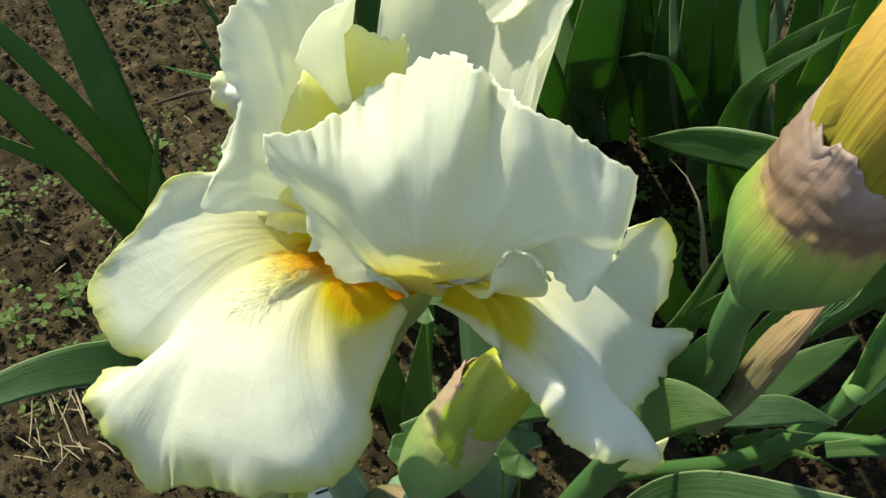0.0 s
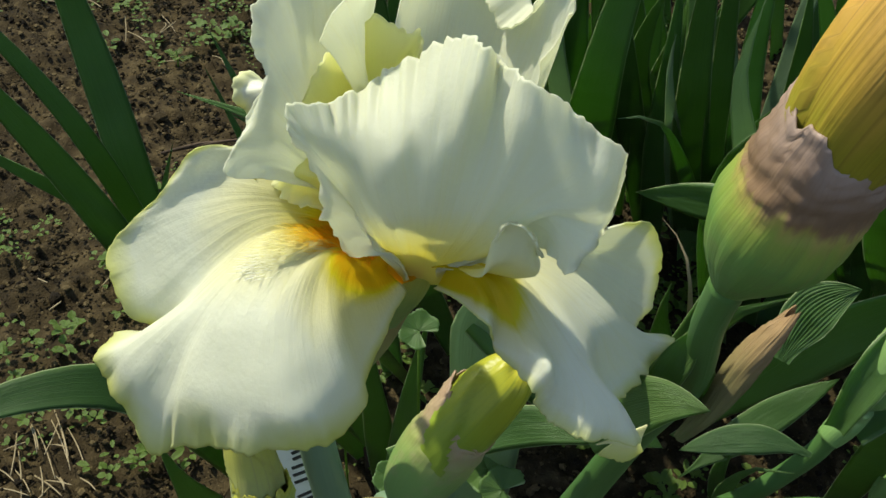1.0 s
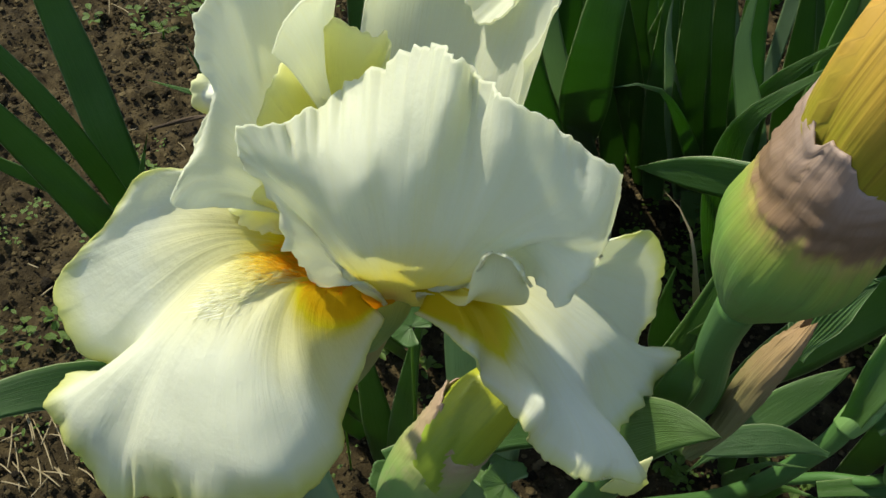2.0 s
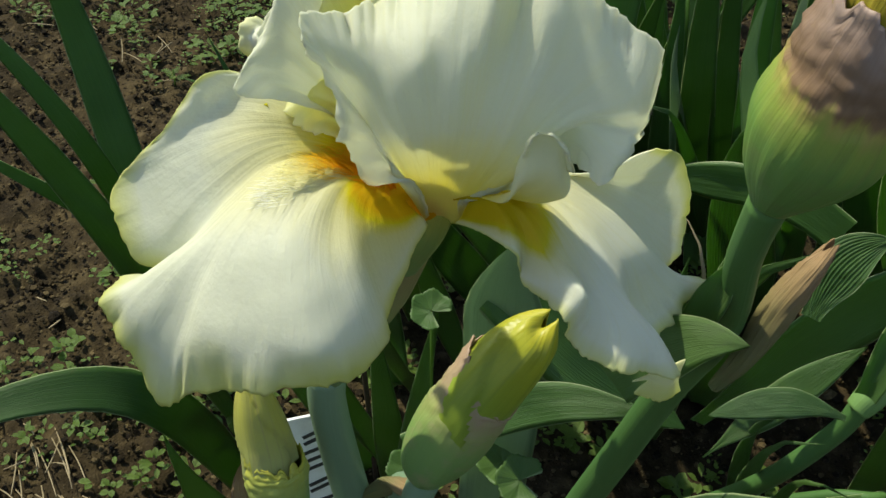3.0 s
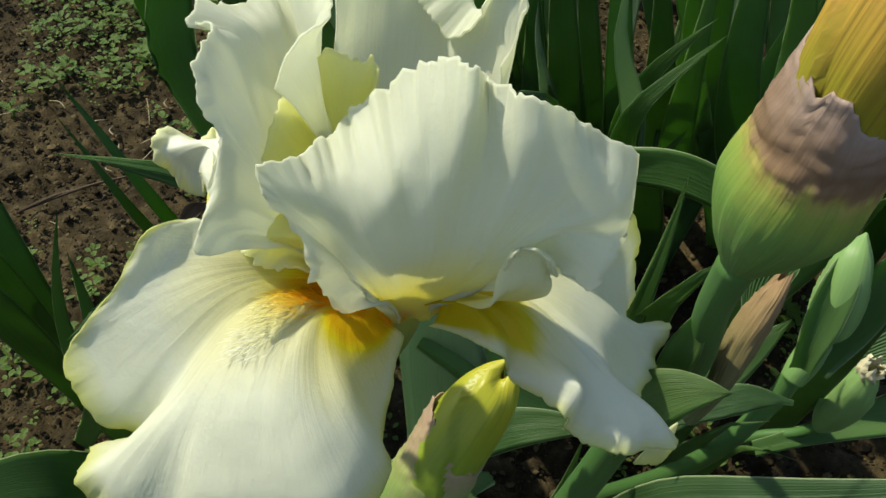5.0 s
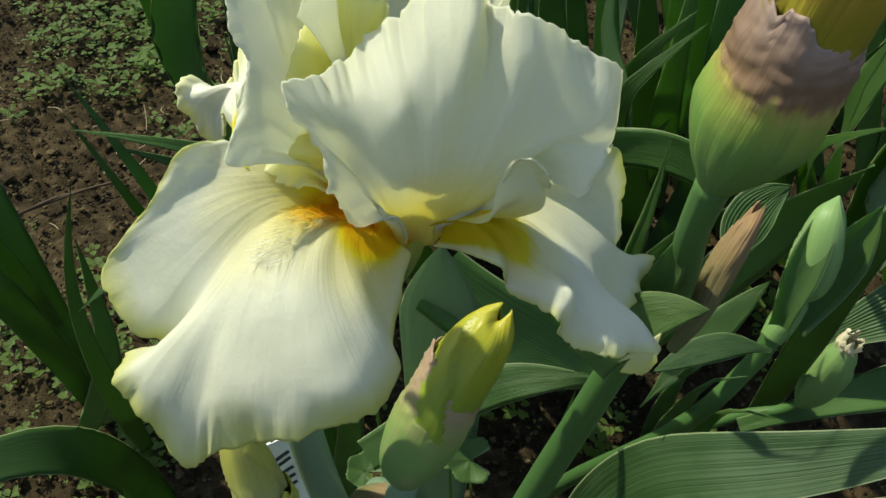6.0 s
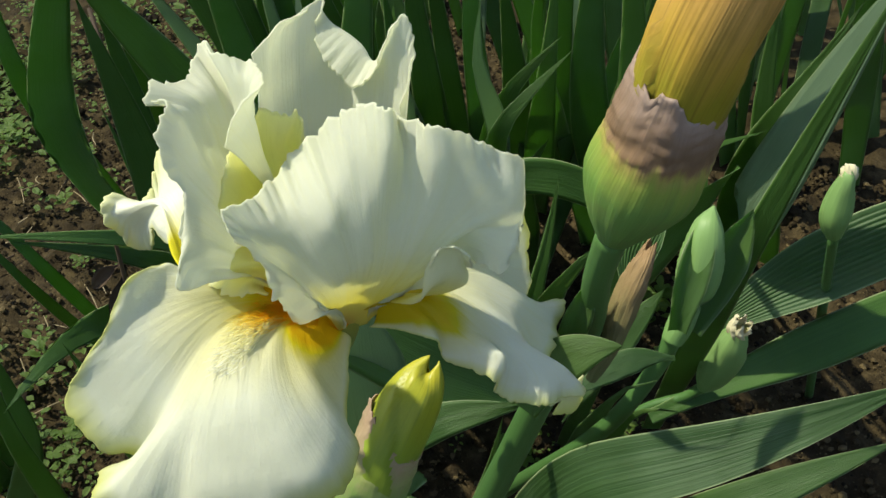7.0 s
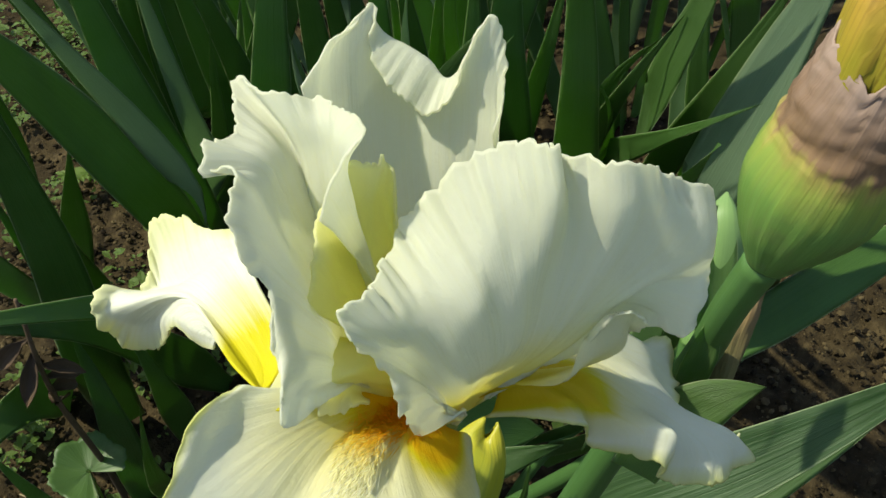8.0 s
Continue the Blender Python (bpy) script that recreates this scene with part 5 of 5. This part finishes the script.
straw((-167, 645, 3), (-180, 637, 7), 0.6, bend=1.0)
straw((-204, 656, 3), (-180, 637, 7), 0.6, bend=1.0)
straw((-225, 647, 3), (-206, 623, 7), 0.6, bend=1.0)
straw((-237, 530, 3), (-188, 540, 7), 0.6, bend=1.0)
straw((-244, 536, 3), (-222, 513, 7), 0.6, bend=1.0)
straw((-147, 725, 3), (-135, 672, 7), 0.6, bend=1.0)
straw((-156, 700, 3), (-146, 650, 7), 0.6, bend=1.0)
straw((-215, 925, 3), (-209, 865, 7), 0.6, bend=1.0)
straw((-152, 870, 3), (-139, 836, 7), 0.6, bend=1.0)
straw((-229, 615, 3), (-222, 565, 7), 0.6, bend=1.0)
straw((-51, 811, 3), (-48, 788, 7), 0.6, bend=1.0)
straw((-14, 609, 3), (-8, 564, 7), 0.6, bend=1.0)
straw((-609, 1071, 3), (-576, 1066, 7), 0.6, bend=1.0)
straw((-347, 367, 3), (-317, 317, 7), 0.6, bend=1.0)
straw((-362, 350, 3), (-345, 322, 7), 0.6, bend=1.0)
straw((-346, 356, 3), (-314, 309, 7), 0.6, bend=1.0)
straw((-323, 299, 3), (-311, 286, 7), 0.6, bend=1.0)
straw((-310, 717, 3), (-297, 699, 7), 0.6, bend=1.0)
straw((-371, 339, 3), (-359, 294, 7), 0.6, bend=1.0)
straw((-340, 330, 3), (-321, 326, 7), 0.6, bend=1.0)
straw((-329, 349, 3), (-301, 310, 7), 0.6, bend=1.0)
straw((-341, 298, 3), (-310, 278, 7), 0.6, bend=1.0)
straw((-376, 321, 3), (-357, 329, 7), 0.6, bend=1.0)
straw((-302, 299, 3), (-284, 286, 7), 0.6, bend=1.0)
straw((-324, 290, 3), (-331, 268, 7), 0.6, bend=1.0)
straw((-376, 370, 3), (-361, 356, 7), 0.6, bend=1.0)
straw((-355, 345, 3), (-321, 294, 7), 0.6, bend=1.0)
straw((-363, 321, 3), (-342, 272, 7), 0.6, bend=1.0)
straw((-331, 294, 3), (-305, 289, 7), 0.6, bend=1.0)
straw((-378, 304, 3), (-353, 288, 7), 0.6, bend=1.0)
straw((-345, 731, 8), (-275, 758, 10), 1.6, mat='twig', label='thin dark dead twig on the soil')
straw((-338, 735, 8), (-224, 770, 10), 1.6, mat='twig', label='thin dark dead twig on the soil')
straw((-81, 1085, 120), (-77, 777, 10), 3, mat='twig', label='dark dead stalk standing among the leaves')

def strewn_straw():
    rng = random.Random(77)
    for k in range(34):
        x, y, a = rng.uniform(-420, -60), rng.uniform(480, 1000), rng.uniform(0, 6.28)
        n = rng.uniform(12, 34)
        z = ground_height(x / 1000, y / 1000) * 1000
        straw((x, y, z + 3), (x + n * math.cos(a), y + n * math.sin(a), z + 5), rng.uniform(0.5, 0.9), bend=rng.uniform(-4, 4))


strewn_straw()


# ---- small plants and dead leaves between the stems ----
def round_leaf(at, size, tilt, label):
    """A lobed, scalloped weed leaf on a thin stalk."""
    plant = thing("mallow_weed", label, "weed", (at[0] * 0.001, at[1] * 0.001, 0.0), "round-leaved weeds")
    top = Vector((0, 0, at[2] * 0.001))
    rot = Matrix.Rotation(radians(tilt), 3, "X") @ Matrix.Rotation(radians(tilt * 2.3), 3, "Z")
    grid = []
    for j in range(9):
        f = max(j / 8, 0.04)
        row = []
        for i in range(48):
            a = radians(-150 + 300 * i / 47)
            r = size * 0.001 * f * (1 + 0.06 * math.cos(a * 6.0) * f + 0.035 * math.cos(a * 30.0) * f * f)
            row.append(top + rot @ Vector((math.sin(a) * r, math.cos(a) * r, 0.05 * size * 0.001 * math.cos(a * 6.0) * f + 0.25 * r * f)))
        grid.append(row)
    part("leaf_blade", sheet_mesh("leaf_blade", grid), MAT["leaf_light"], plant, "", 0.0004)
    part("stalk", tube_mesh("stalk", [(4, 6, -6), (2, 3, at[2] * 0.6), (0, 0, at[2])], [1.0, 0.9, 0.7], around=7, steps=8), MAT["weed"], plant)


round_leaf((-7, 120, 421), 9, 25, "small bright green lobed weed leaf under the flower")
round_leaf((30, 126, 310), 13, 20, "round green weed leaf among the iris stems")
round_leaf((38, 108, 320), 12, 35, "round green weed leaf among the iris stems")
round_leaf((-78, 300, 239), 22, 12, "broad green weed leaf lying low beside the iris leaves")
round_leaf((-16, 92, 347), 9, 20, "small pale green weed leaf under the flower")



def dead_leaves():
    """A shrivelled dark brown leaf that hangs from a thin dead stalk."""
    dead = thing("dead_leaf", "shrivelled dark brown leaf on a thin dead stalk", "dead leaf")
    part("stalk", tube_mesh("stalk", [(-60, 330, -4), (-66, 310, 200), (-78, 285, 330), (-76, 275, 410)], [2.2, 2.0, 1.6, 1.0], around=8), MAT["twig"], dead)
    rng = random.Random(8)
    for k in range(6):
        a = rng.uniform(0, 6.28)
        o = Vector((-79, 283, 325 + 10 * k))
        d = Vector((math.cos(a), math.sin(a), -0.5))
        spine = [tuple(o + d * s + Vector((0, 0, -0.02 * s * s))) for s in (0, 7, 14, 20)]
        part("shrivelled_blade", blade_mesh("shrivelled_blade", spine, rng.uniform(7, 11), (0.2, -0.5, 0.8), curl=1.2, wave=0.6, root=0.3, seed=k + 0.5, nv=16), MAT["twig"], dead)


dead_leaves()
